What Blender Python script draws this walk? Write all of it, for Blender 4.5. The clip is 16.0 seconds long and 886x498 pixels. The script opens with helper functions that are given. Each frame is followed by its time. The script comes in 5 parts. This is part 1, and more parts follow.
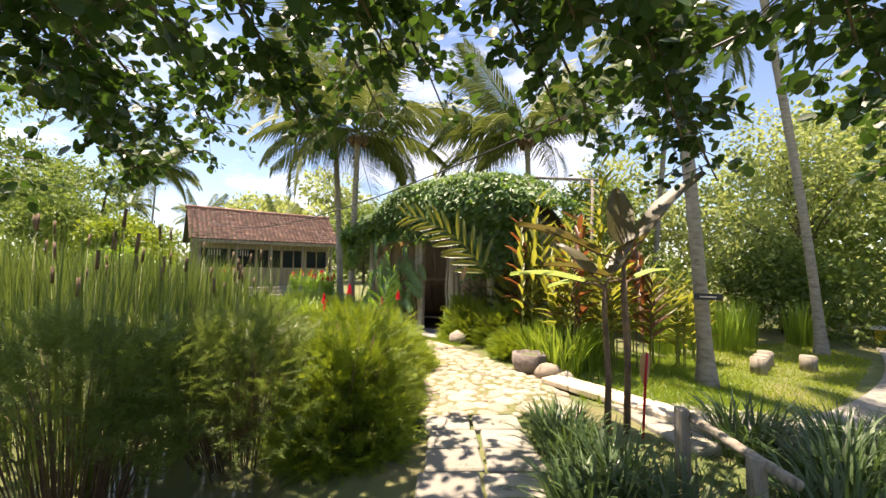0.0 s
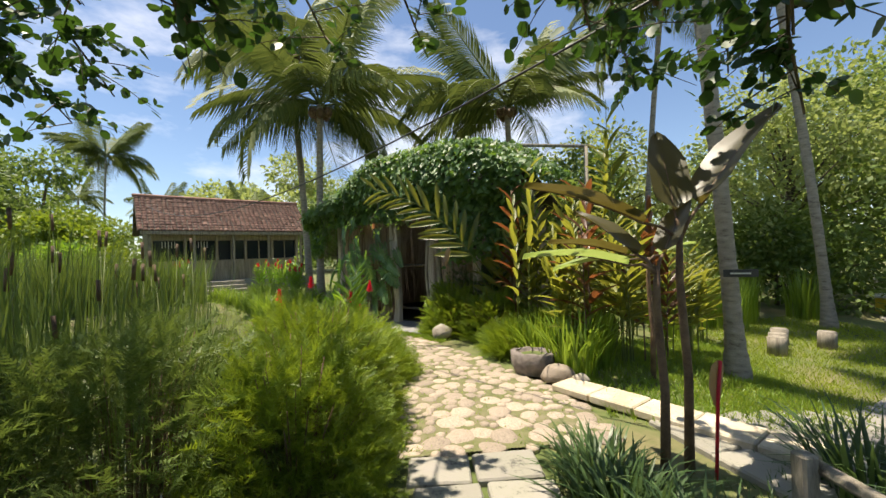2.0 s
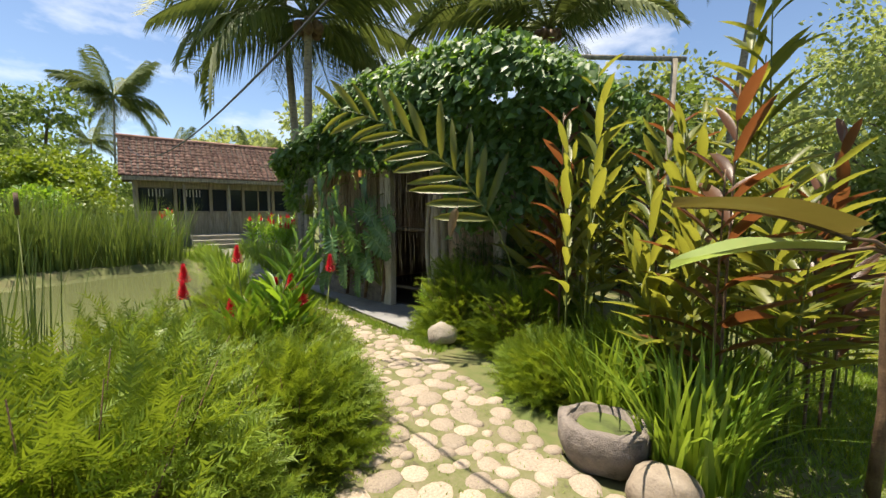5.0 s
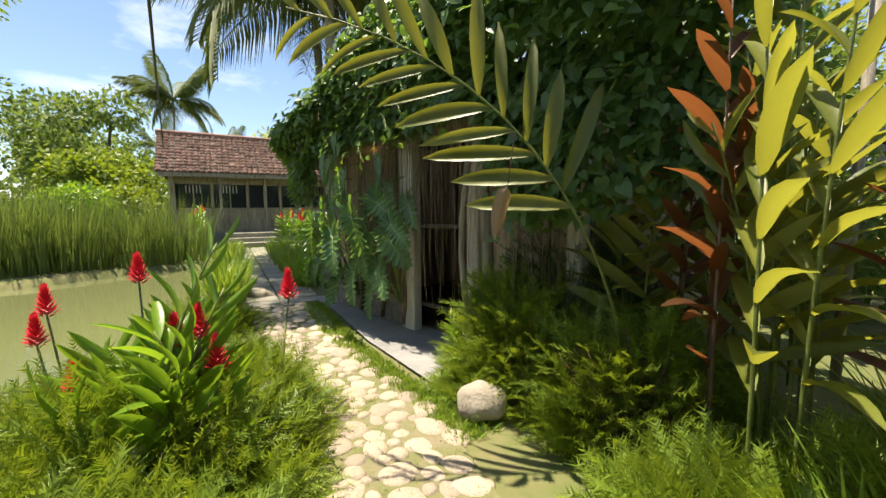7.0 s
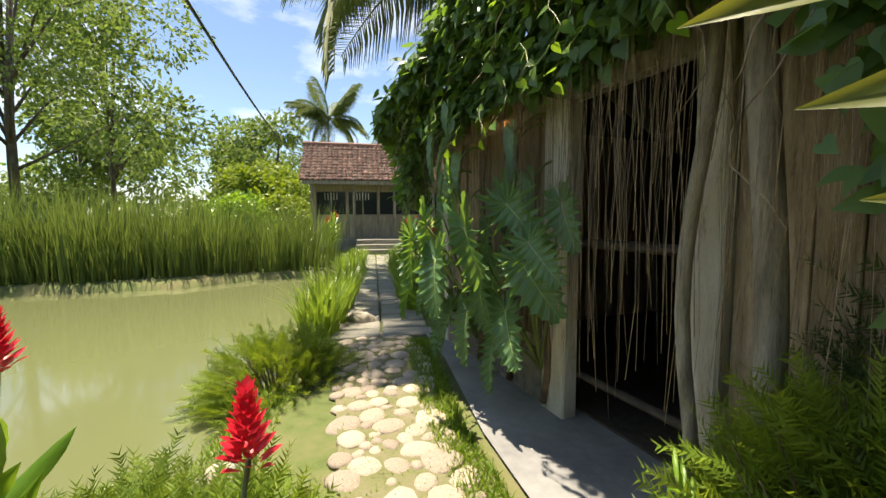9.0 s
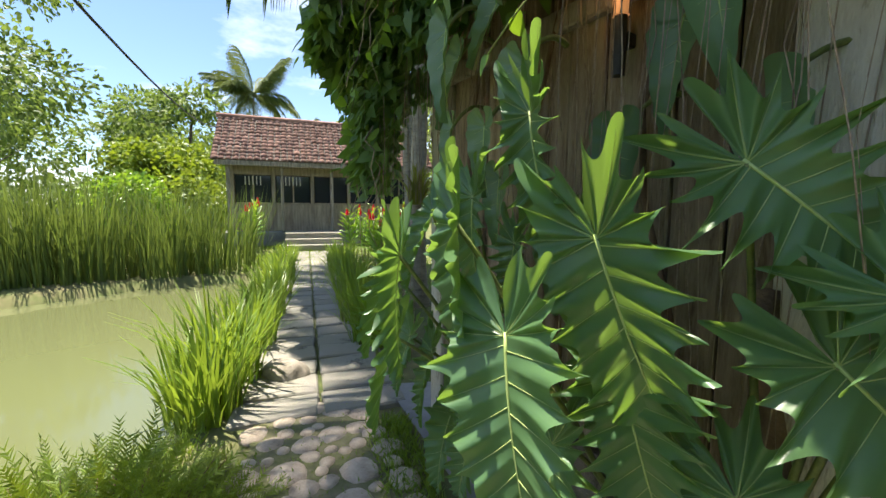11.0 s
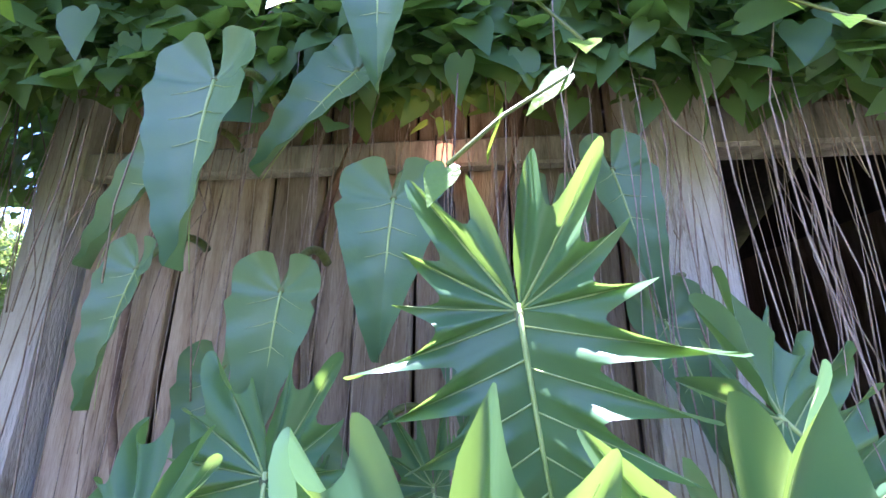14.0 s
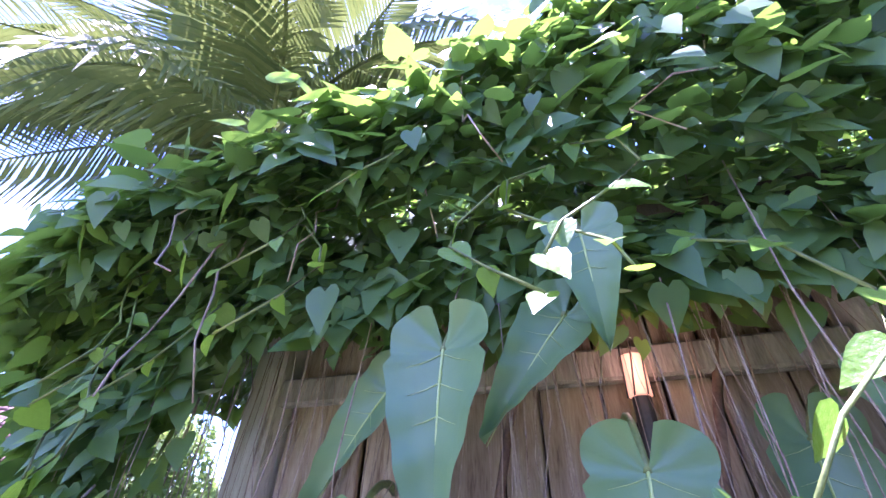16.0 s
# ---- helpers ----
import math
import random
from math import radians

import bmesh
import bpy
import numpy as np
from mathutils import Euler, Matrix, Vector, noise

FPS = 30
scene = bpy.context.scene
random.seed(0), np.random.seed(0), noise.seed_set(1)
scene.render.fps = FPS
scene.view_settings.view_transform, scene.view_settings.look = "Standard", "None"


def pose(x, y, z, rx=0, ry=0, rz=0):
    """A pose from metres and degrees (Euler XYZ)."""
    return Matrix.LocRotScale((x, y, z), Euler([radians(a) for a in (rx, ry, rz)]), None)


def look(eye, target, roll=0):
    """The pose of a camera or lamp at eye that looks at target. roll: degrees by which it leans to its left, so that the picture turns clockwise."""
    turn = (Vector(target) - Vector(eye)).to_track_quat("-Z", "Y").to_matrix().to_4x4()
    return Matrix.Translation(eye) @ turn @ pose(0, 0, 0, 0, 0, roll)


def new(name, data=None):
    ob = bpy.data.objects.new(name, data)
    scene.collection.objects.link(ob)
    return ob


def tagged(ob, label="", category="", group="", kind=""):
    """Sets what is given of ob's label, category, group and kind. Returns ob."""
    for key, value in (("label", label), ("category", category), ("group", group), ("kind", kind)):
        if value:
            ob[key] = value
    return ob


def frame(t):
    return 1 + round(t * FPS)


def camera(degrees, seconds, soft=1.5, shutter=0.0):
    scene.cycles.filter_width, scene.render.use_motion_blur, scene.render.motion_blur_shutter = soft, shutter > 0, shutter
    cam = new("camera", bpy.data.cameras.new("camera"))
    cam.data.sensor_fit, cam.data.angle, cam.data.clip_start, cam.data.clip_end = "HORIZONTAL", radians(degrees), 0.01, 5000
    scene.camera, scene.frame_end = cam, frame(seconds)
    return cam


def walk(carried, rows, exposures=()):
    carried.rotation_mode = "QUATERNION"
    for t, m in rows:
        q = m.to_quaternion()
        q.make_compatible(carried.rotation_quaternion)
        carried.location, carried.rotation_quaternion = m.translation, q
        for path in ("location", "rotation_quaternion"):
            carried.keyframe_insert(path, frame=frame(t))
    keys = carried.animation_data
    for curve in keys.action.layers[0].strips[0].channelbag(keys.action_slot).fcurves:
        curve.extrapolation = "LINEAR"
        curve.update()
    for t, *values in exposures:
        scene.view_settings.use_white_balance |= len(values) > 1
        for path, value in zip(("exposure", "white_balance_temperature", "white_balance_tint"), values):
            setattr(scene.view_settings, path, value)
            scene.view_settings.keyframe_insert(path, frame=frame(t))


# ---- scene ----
cam = camera(96.3, 16.0)
PATH = [
    (0, (0.520, -1.044, 1.411), (0.500, 1.252, 1.535), 0.4),
    (0.5, (0.442, -0.876, 1.417), (0.609, 1.411, 1.592), 0.2),
    (1, (0.445, -0.645, 1.388), (0.622, 1.649, 1.388), -1.4),
    (1.5, (0.501, -0.291, 1.411), (0.626, 2.006, 1.396), -2.5),
    (2, (0.490, 0.098, 1.419), (0.601, 2.395, 1.446), -2),
    (2.5, (0.553, 0.454, 1.438), (0.639, 2.752, 1.470), -1.2),
    (3, (0.639, 0.831, 1.458), (0.720, 3.130, 1.448), -0.6),
    (3.5, (0.632, 1.217, 1.447), (0.707, 3.513, 1.370), -0.4),
    (4, (0.707, 1.619, 1.460), (0.742, 3.913, 1.309), -0.8),
    (4.2, (0.731, 1.788, 1.470), (0.750, 4.082, 1.294), -0.5),
    (6.3, (0.850, 3.568, 1.448), (0.741, 5.850, 1.182), -0.6),
    (6.5, (0.854, 3.762, 1.459), (0.714, 6.039, 1.170), -0.6),
    (7, (0.835, 4.224, 1.378), (0.534, 6.492, 1.147), -0.5),
    (7.5, (0.766, 4.724, 1.349), (0.255, 6.955, 1.122), -0.6),
    (8, (0.632, 5.151, 1.326), (-0.103, 7.321, 1.129), -0.6),
    (8.5, (0.601, 5.545, 1.386), (-0.348, 7.631, 1.189), -0.5),
    (8.7, (0.513, 5.667, 1.377), (-0.493, 7.728, 1.191), -0.3),
    (10.8, (-0.691, 7.291, 1.374), (-1.519, 9.428, 1.174), 0.7),
    (11, (-0.781, 7.432, 1.360), (-1.450, 9.620, 1.122), 0.4),
    (11.5, (-0.975, 7.751, 1.355), (-1.174, 10.020, 1.038), 1.1),
    (12, (-1.149, 7.932, 1.367), (-0.875, 10.191, 1.034), 1.2),
    (12.5, (-1.190, 8.021, 1.388), (-0.527, 10.203, 1.090), 0.7),
    (13, (-1.161, 8.110, 1.440), (-0.333, 9.926, 1.314), 0.6),
    (13.5, (-1.183, 8.169, 1.499), (-0.161, 9.881, 1.647), 0.7),
    (14, (-1.235, 8.173, 1.548), (-0.106, 9.739, 2.071), 0.1),
    (14.5, (-1.300, 8.150, 1.690), (-0.168, 9.445, 2.713), -1.0),
    (15, (-1.325, 8.169, 1.738), (-0.303, 9.385, 2.953), -0.9),
    (15.5, (-1.360, 8.190, 1.745), (-0.578, 9.585, 2.948), 1.0),
    (16, (-1.450, 8.231, 1.723), (-0.903, 9.745, 2.909), 2.0),
]

walk(cam, [(t, look(eye, target, roll)) for t, eye, target, roll in PATH],
     [(0, 1.5, 7600, 22), (0.7, 1.2, 7400, 18), (1.5, 0.85, 7100, 13), (4.2, 0.85, 6900, 12), (7.0, 1.2, 7300, 12), (8.7, 1.2, 7300, 12), (10.8, 1.35, 6700, 12), (12.5, 2.15, 6300, 16), (13.5, 2.4, 6000, 18), (14.3, 3.25, 4750, 60), (16, 3.1, 5000, 62)])

# ---- light ----
SUN_ELEV, SUN_AZ = radians(75), radians(-67)   # azimuth clockwise from +y
world = bpy.data.worlds.new("sky")
scene.world = world
world.use_nodes = True
wn = world.node_tree.nodes
wl = world.node_tree.links
wn.clear()
sky = wn.new("ShaderNodeTexSky")
sky.sky_type, sky.sun_disc = "NISHITA", False
sky.sun_elevation, sky.sun_rotation = SUN_ELEV, SUN_AZ
sky.air_density, sky.dust_density, sky.ozone_density = 1.0, 0.2, 4.0
w_co = wn.new("ShaderNodeTexCoord")
w_map = wn.new("ShaderNodeMapping")
w_map.inputs["Scale"].default_value = (1.0, 1.0, 2.6)
w_noise = wn.new("ShaderNodeTexNoise")
w_noise.inputs["Scale"].default_value, w_noise.inputs["Detail"].default_value = 2.3, 8
w_noise.inputs["Roughness"].default_value = 0.58
w_ramp = wn.new("ShaderNodeValToRGB")
w_ramp.color_ramp.elements[0].position, w_ramp.color_ramp.elements[1].position = 0.50, 0.80
w_mix = wn.new("ShaderNodeMix")
w_mix.data_type = "RGBA"
w_mix.inputs["B"].default_value = (9.0, 9.2, 9.6, 1)
w_bg = wn.new("ShaderNodeBackground")
w_bg.inputs["Strength"].default_value = 0.095
w_out = wn.new("ShaderNodeOutputWorld")
wl.new(w_co.outputs["Generated"], w_map.inputs["Vector"])
wl.new(w_map.outputs["Vector"], w_noise.inputs["Vector"])
wl.new(w_noise.outputs["Fac"], w_ramp.inputs["Fac"])
wl.new(w_ramp.outputs["Color"], w_mix.inputs["Factor"])
wl.new(sky.outputs["Color"], w_mix.inputs["A"])
wl.new(w_mix.outputs["Result"], w_bg.inputs["Color"])
wl.new(w_bg.outputs["Background"], w_out.inputs["Surface"])
sun_data = bpy.data.lights.new("sun", "SUN")
sun_data.energy, sun_data.angle, sun_data.color = 5.0, radians(0.6), (1.0, 0.93, 0.80)
sun = new("sun", sun_data)
to_sun = Vector((math.sin(SUN_AZ) * math.cos(SUN_ELEV), math.cos(SUN_AZ) * math.cos(SUN_ELEV), math.sin(SUN_ELEV)))
sun.matrix_world = look(to_sun * 50, (0, 0, 0))

# ---- materials ----
rng = np.random.default_rng(7)


def surface(name, c1, c2, scale=6.0, rough=0.8, bump=0.3, stretch=(1, 1, 1), c3=None, metal=0.0, spread=0.0):
    """Two colours mixed by noise at two scales, with relief; c3 adds stains; spread varies object by object."""
    m = bpy.data.materials.new(name)
    m.use_nodes = True
    n, l = m.node_tree.nodes, m.node_tree.links
    b = n["Principled BSDF"]
    b.inputs["Roughness"].default_value, b.inputs["Metallic"].default_value = rough, metal
    co, mp = n.new("ShaderNodeTexCoord"), n.new("ShaderNodeMapping")
    mp.inputs["Scale"].default_value = stretch
    l.new(co.outputs["Object"], mp.inputs["Vector"])
    info = n.new("ShaderNodeObjectInfo")
    add = n.new("ShaderNodeVectorMath")
    add.operation = "MULTIPLY_ADD"
    add.inputs[1].default_value = (37, 53, 71)
    l.new(info.outputs["Random"], add.inputs[0])
    l.new(mp.outputs["Vector"], add.inputs[2])
    big, fine = n.new("ShaderNodeTexNoise"), n.new("ShaderNodeTexNoise")
    for node, sc in ((big, scale), (fine, scale * 9)):
        node.inputs["Scale"].default_value, node.inputs["Detail"].default_value = sc, 6
        l.new(add.outputs["Vector"], node.inputs["Vector"])
    blend = n.new("ShaderNodeMath")
    blend.operation = "MULTIPLY_ADD"
    blend.inputs[1].default_value = 0.45
    l.new(fine.outputs["Fac"], blend.inputs[0])
    l.new(big.outputs["Fac"], blend.inputs[2])
    ramp = n.new("ShaderNodeValToRGB")
    ramp.color_ramp.elements[0].position, ramp.color_ramp.elements[1].position = 0.5, 0.95
    ramp.color_ramp.elements[0].color, ramp.color_ramp.elements[1].color = (*c1, 1), (*c2, 1)
    if c3:
        e = ramp.color_ramp.elements.new(0.62)
        e.color = (*c3, 1)
    l.new(blend.outputs["Value"], ramp.inputs["Fac"])
    colour = ramp.outputs["Color"]
    if spread:
        hsv = n.new("ShaderNodeHueSaturation")
        rr = n.new("ShaderNodeMapRange")
        rr.inputs["To Min"].default_value, rr.inputs["To Max"].default_value = 1 - spread, 1 + spread
        l.new(info.outputs["Random"], rr.inputs["Value"])
        l.new(rr.outputs["Result"], hsv.inputs["Value"])
        l.new(colour, hsv.inputs["Color"])
        colour = hsv.outputs["Color"]
    l.new(colour, b.inputs["Base Color"])
    bm_ = n.new("ShaderNodeBump")
    bm_.inputs["Strength"].default_value, bm_.inputs["Distance"].default_value = bump, 0.02
    l.new(blend.outputs["Value"], bm_.inputs["Height"])
    l.new(bm_.outputs["Normal"], b.inputs["Normal"])
    return m


def leafy(name, dark, light, glow, rough=0.45, part_through=0.35, blotch=12.0):
    """Leaves: colour varies leaf by leaf and within a leaf; part of the light passes through, tinted glow."""
    m = bpy.data.materials.new(name)
    m.use_nodes = True
    n, l = m.node_tree.nodes, m.node_tree.links
    b = n["Principled BSDF"]
    b.inputs["Roughness"].default_value = rough
    geo, info = n.new("ShaderNodeNewGeometry"), n.new("ShaderNodeObjectInfo")
    co, noi = n.new("ShaderNodeTexCoord"), n.new("ShaderNodeTexNoise")
    noi.inputs["Scale"].default_value, noi.inputs["Detail"].default_value = blotch, 4
    l.new(co.outputs["Object"], noi.inputs["Vector"])
    s1 = n.new("ShaderNodeMath")
    s1.operation = "ADD"
    l.new(geo.outputs["Random Per Island"], s1.inputs[0])
    l.new(info.outputs["Random"], s1.inputs[1])
    s2 = n.new("ShaderNodeMath")
    s2.operation = "FRACT"
    l.new(s1.outputs[0], s2.inputs[0])
    s3 = n.new("ShaderNodeMath")
    s3.operation = "MULTIPLY_ADD"
    s3.inputs[1].default_value = 0.6
    l.new(s2.outputs[0], s3.inputs[0])
    s4 = n.new("ShaderNodeMath")
    s4.operation = "MULTIPLY"
    s4.inputs[1].default_value = 0.5
    l.new(noi.outputs["Fac"], s4.inputs[0])
    l.new(s4.outputs[0], s3.inputs[2])
    ramp = n.new("ShaderNodeValToRGB")
    ramp.color_ramp.elements[0].position, ramp.color_ramp.elements[1].position = 0.1, 0.9
    ramp.color_ramp.elements[0].color, ramp.color_ramp.elements[1].color = (*dark, 1), (*light, 1)
    l.new(s3.outputs[0], ramp.inputs["Fac"])
    l.new(ramp.outputs["Color"], b.inputs["Base Color"])
    bm_ = n.new("ShaderNodeBump")
    bm_.inputs["Strength"].default_value, bm_.inputs["Distance"].default_value = 0.25, 0.01
    l.new(noi.outputs["Fac"], bm_.inputs["Height"])
    l.new(bm_.outputs["Normal"], b.inputs["Normal"])
    tr = n.new("ShaderNodeBsdfTranslucent")
    tint = n.new("ShaderNodeMix")
    tint.data_type, tint.blend_type = "RGBA", "MIX"
    tint.inputs["Factor"].default_value = 0.75
    l.new(ramp.outputs["Color"], tint.inputs["A"])
    tint.inputs["B"].default_value = (*glow, 1)
    l.new(tint.outputs["Result"], tr.inputs["Color"])
    mix = n.new("ShaderNodeMixShader")
    mix.inputs["Fac"].default_value = part_through
    l.new(b.outputs["BSDF"], mix.inputs[1])
    l.new(tr.outputs["BSDF"], mix.inputs[2])
    l.new(mix.outputs["Shader"], n["Material Output"].inputs["Surface"])
    return m


M_SOIL = surface("soil_and_moss", (0.055, 0.07, 0.02), (0.17, 0.15, 0.07), 1.2, 0.95, 0.6, c3=(0.09, 0.12, 0.03))
M_LAWN = leafy("lawn", (0.12, 0.18, 0.02), (0.28, 0.36, 0.035), (0.5, 0.6, 0.05), 0.7, 0.5)
M_BED = surface("sandy_earth", (0.09, 0.08, 0.045), (0.20, 0.17, 0.11), 6, 0.95, 0.6, c3=(0.13, 0.14, 0.05))
M_COBBLE = surface("river_stone", (0.19, 0.15, 0.115), (0.43, 0.36, 0.28), 9, 0.75, 0.35, c3=(0.31, 0.25, 0.19), spread=0.22)
M_SLAB = surface("grey_paving", (0.11, 0.105, 0.09), (0.27, 0.25, 0.22), 5, 0.85, 0.35, c3=(0.26, 0.25, 0.2), spread=0.15)
M_KERB = surface("sandy_concrete", (0.42, 0.35, 0.24), (0.62, 0.55, 0.42), 4, 0.85, 0.3)
M_CONC = surface("smooth_concrete", (0.16, 0.16, 0.16), (0.28, 0.28, 0.27), 2.0, 0.7, 0.15)
M_BOULDER = surface("boulder", (0.16, 0.13, 0.10), (0.42, 0.37, 0.30), 5, 0.85, 0.6, c3=(0.28, 0.25, 0.2))
M_TROUGH = surface("volcanic_stone", (0.10, 0.085, 0.075), (0.27, 0.23, 0.20), 14, 0.95, 0.9, c3=(0.17, 0.145, 0.13))
M_BOARD = surface("weathered_board", (0.13, 0.085, 0.05), (0.40, 0.32, 0.22), 4, 0.85, 0.5, (6, 6, 0.7), c3=(0.25, 0.18, 0.11), spread=0.25)
M_POST = surface("peeling_post", (0.30, 0.25, 0.18), (0.62, 0.58, 0.50), 6, 0.85, 0.8, (3, 3, 0.6), c3=(0.50, 0.45, 0.36))
M_OLDWOOD = surface("grey_old_wood", (0.14, 0.12, 0.09), (0.38, 0.34, 0.27), 5, 0.85, 0.5, (4, 4, 0.6))
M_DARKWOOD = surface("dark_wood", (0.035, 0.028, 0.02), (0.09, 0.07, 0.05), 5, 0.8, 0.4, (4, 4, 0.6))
M_HOUSEWOOD = surface("house_boards", (0.20, 0.16, 0.11), (0.42, 0.36, 0.27), 3, 0.8, 0.4, (5, 5, 0.6), spread=0.12)
M_TILE = surface("clay_tile", (0.13, 0.06, 0.045), (0.34, 0.20, 0.15), 3, 0.85, 0.4, c3=(0.23, 0.12, 0.09), spread=0.28)
M_TRUNK = surface("palm_bark", (0.14, 0.12, 0.09), (0.38, 0.34, 0.27), 7, 0.9, 0.7, (1, 1, 3), c3=(0.26, 0.23, 0.18))
M_BARK = surface("bark", (0.05, 0.04, 0.03), (0.16, 0.13, 0.09), 8, 0.9, 0.7, (1, 1, 0.4))
M_STEM = surface("green_stem", (0.07, 0.10, 0.02), (0.20, 0.24, 0.06), 12, 0.5, 0.2)
M_BROWNSTEM = surface("brown_stem", (0.08, 0.045, 0.03), (0.22, 0.14, 0.08), 12, 0.7, 0.4)
M_ROOT = surface("aerial_root", (0.16, 0.10, 0.07), (0.45, 0.36, 0.26), 20, 0.8, 0.2)
M_MID = surface("pale_midrib", (0.28, 0.38, 0.10), (0.42, 0.52, 0.18), 12, 0.45, 0.1)
M_BLACK = surface("black_plastic", (0.02, 0.02, 0.02), (0.04, 0.04, 0.04), 9, 0.5, 0.1)
M_YELLOW = surface("yellow_paint", (0.55, 0.38, 0.03), (0.72, 0.55, 0.06), 6, 0.5, 0.1)
M_WHITE = surface("pale_top", (0.5, 0.48, 0.44), (0.7, 0.68, 0.64), 6, 0.6, 0.1)
M_PHILO = leafy("philodendron_leaf", (0.075, 0.165, 0.075), (0.125, 0.24, 0.095), (0.34, 0.56, 0.05), 0.34, 0.36, 5)
M_HEART = leafy("heart_leaf", (0.085, 0.17, 0.08), (0.15, 0.25, 0.105), (0.22, 0.38, 0.07), 0.36, 0.25, 6)
M_VINE = leafy("vine_leaf", (0.045, 0.11, 0.04), (0.12, 0.21, 0.065), (0.30, 0.50, 0.04), 0.47, 0.36)
# albedo lowered to put backlit shade into the overhead leaves; undergrowth reuses it
M_CANOPY = leafy("backlit_dark_leaf", (0.012, 0.04, 0.01), (0.035, 0.09, 0.018), (0.10, 0.21, 0.02), 0.45, 0.25)
M_FEATHER = leafy("feathery_leaf", (0.05, 0.11, 0.012), (0.22, 0.31, 0.03), (0.40, 0.50, 0.03), 0.5, 0.33, 3)
M_REED = leafy("reed_blade", (0.05, 0.10, 0.02), (0.16, 0.22, 0.05), (0.24, 0.32, 0.05), 0.5, 0.3)
M_GRASS = leafy("strap_grass", (0.08, 0.17, 0.02), (0.22, 0.33, 0.04), (0.38, 0.50, 0.04), 0.42, 0.4)
M_DARKGRASS = leafy("dark_strap_grass", (0.025, 0.06, 0.02), (0.09, 0.15, 0.05), (0.16, 0.25, 0.05), 0.4, 0.3)
M_GINGER = leafy("ginger_leaf", (0.07, 0.11, 0.02), (0.22, 0.24, 0.045), (0.42, 0.41, 0.045), 0.42, 0.46, 8)
M_GREENGINGER = leafy("green_ginger_leaf", (0.06, 0.17, 0.015), (0.19, 0.33, 0.03), (0.36, 0.55, 0.03), 0.36, 0.42, 8)
M_REDLEAF = leafy("bronze_red_leaf", (0.07, 0.035, 0.02), (0.16, 0.07, 0.03), (0.34, 0.11, 0.03), 0.4, 0.4, 8)
# bronze leaf whose colours also carry the darkness of being lit from behind
M_BANANA = leafy("backlit_banana_leaf", (0.035, 0.034, 0.015), (0.075, 0.07, 0.025), (0.22, 0.17, 0.03), 0.4, 0.3, 5)
M_PALEBANANA = leafy("pale_banana_leaf", (0.20, 0.30, 0.08), (0.34, 0.44, 0.16), (0.45, 0.58, 0.12), 0.4, 0.4, 5)
M_PALM = leafy("palm_leaflet", (0.045, 0.09, 0.02), (0.16, 0.20, 0.05), (0.20, 0.24, 0.05), 0.65, 0.24)
M_FAR = leafy("far_foliage", (0.05, 0.10, 0.02), (0.16, 0.23, 0.05), (0.26, 0.36, 0.06), 0.6, 0.40)
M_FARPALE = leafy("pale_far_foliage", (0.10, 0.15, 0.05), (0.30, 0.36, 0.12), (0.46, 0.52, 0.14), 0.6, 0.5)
M_RED = leafy("red_bract", (0.42, 0.008, 0.02), (0.75, 0.03, 0.06), (0.8, 0.03, 0.06), 0.4, 0.3)
M_DRY = leafy("dry_leaf", (0.26, 0.16, 0.08), (0.46, 0.32, 0.18), (0.5, 0.32, 0.12), 0.7, 0.3)

M_WATER = bpy.data.materials.new("muddy_pond_water")
M_WATER.use_nodes = True
_n, _l = M_WATER.node_tree.nodes, M_WATER.node_tree.links
_b = _n["Principled BSDF"]
_b.inputs["Base Color"].default_value, _b.inputs["Roughness"].default_value = (0.13, 0.145, 0.065, 1), 0.07
_w = _n.new("ShaderNodeTexNoise")
_w.inputs["Scale"].default_value = 4.0
_wb = _n.new("ShaderNodeBump")
_wb.inputs["Strength"].default_value, _wb.inputs["Distance"].default_value = 0.12, 0.03
_l.new(_w.outputs["Fac"], _wb.inputs["Height"])
_l.new(_wb.outputs["Normal"], _b.inputs["Normal"])

M_GLOW = bpy.data.materials.new("lamp_glow")
M_GLOW.use_nodes = True
_b = M_GLOW.node_tree.nodes["Principled BSDF"]
_b.inputs["Base Color"].default_value = (0.55, 0.32, 0.18, 1)
_b.inputs["Emission Color"].default_value, _b.inputs["Emission Strength"].default_value = (1.0, 0.42, 0.15, 1), 0.16
M_PANE = bpy.data.materials.new("dark_window_glass")
M_PANE.use_nodes = True
_b = M_PANE.node_tree.nodes["Principled BSDF"]
_b.inputs["Base Color"].default_value, _b.inputs["Roughness"].default_value = (0.02, 0.025, 0.03, 1), 0.08

# ---- mesh tools ----


def thing(name, label, category, group="", kind="", at=(0, 0, 0), rz=0.0):
    ob = tagged(new(name), label, category, group, kind)
    ob.matrix_basis = pose(*at, 0, 0, rz)
    return ob


def mesh_of(name, verts, faces, material, smooth=True):
    me = bpy.data.meshes.new(name)
    me.from_pydata([tuple(v) for v in np.asarray(verts, float)], [], [tuple(int(i) for i in f) for f in faces])
    me.materials.append(material)
    if smooth:
        me.polygons.foreach_set("use_smooth", np.ones(len(me.polygons), bool))
    me.update()
    return me


def put(name, me, parent=None, label="", m=None):
    ob = new(name, me)
    ob.parent = parent
    if label:
        ob["label"] = label
    if m is not None:
        ob.matrix_basis = m
    return ob


def part(name, bm, material, parent, label="", m=None, smooth=False):
    me = bpy.data.meshes.new(name)
    bm.to_mesh(me)
    bm.free()
    me.materials.append(material)
    if smooth:
        me.polygons.foreach_set("use_smooth", np.ones(len(me.polygons), bool))
    return put(name, me, parent, label, m)


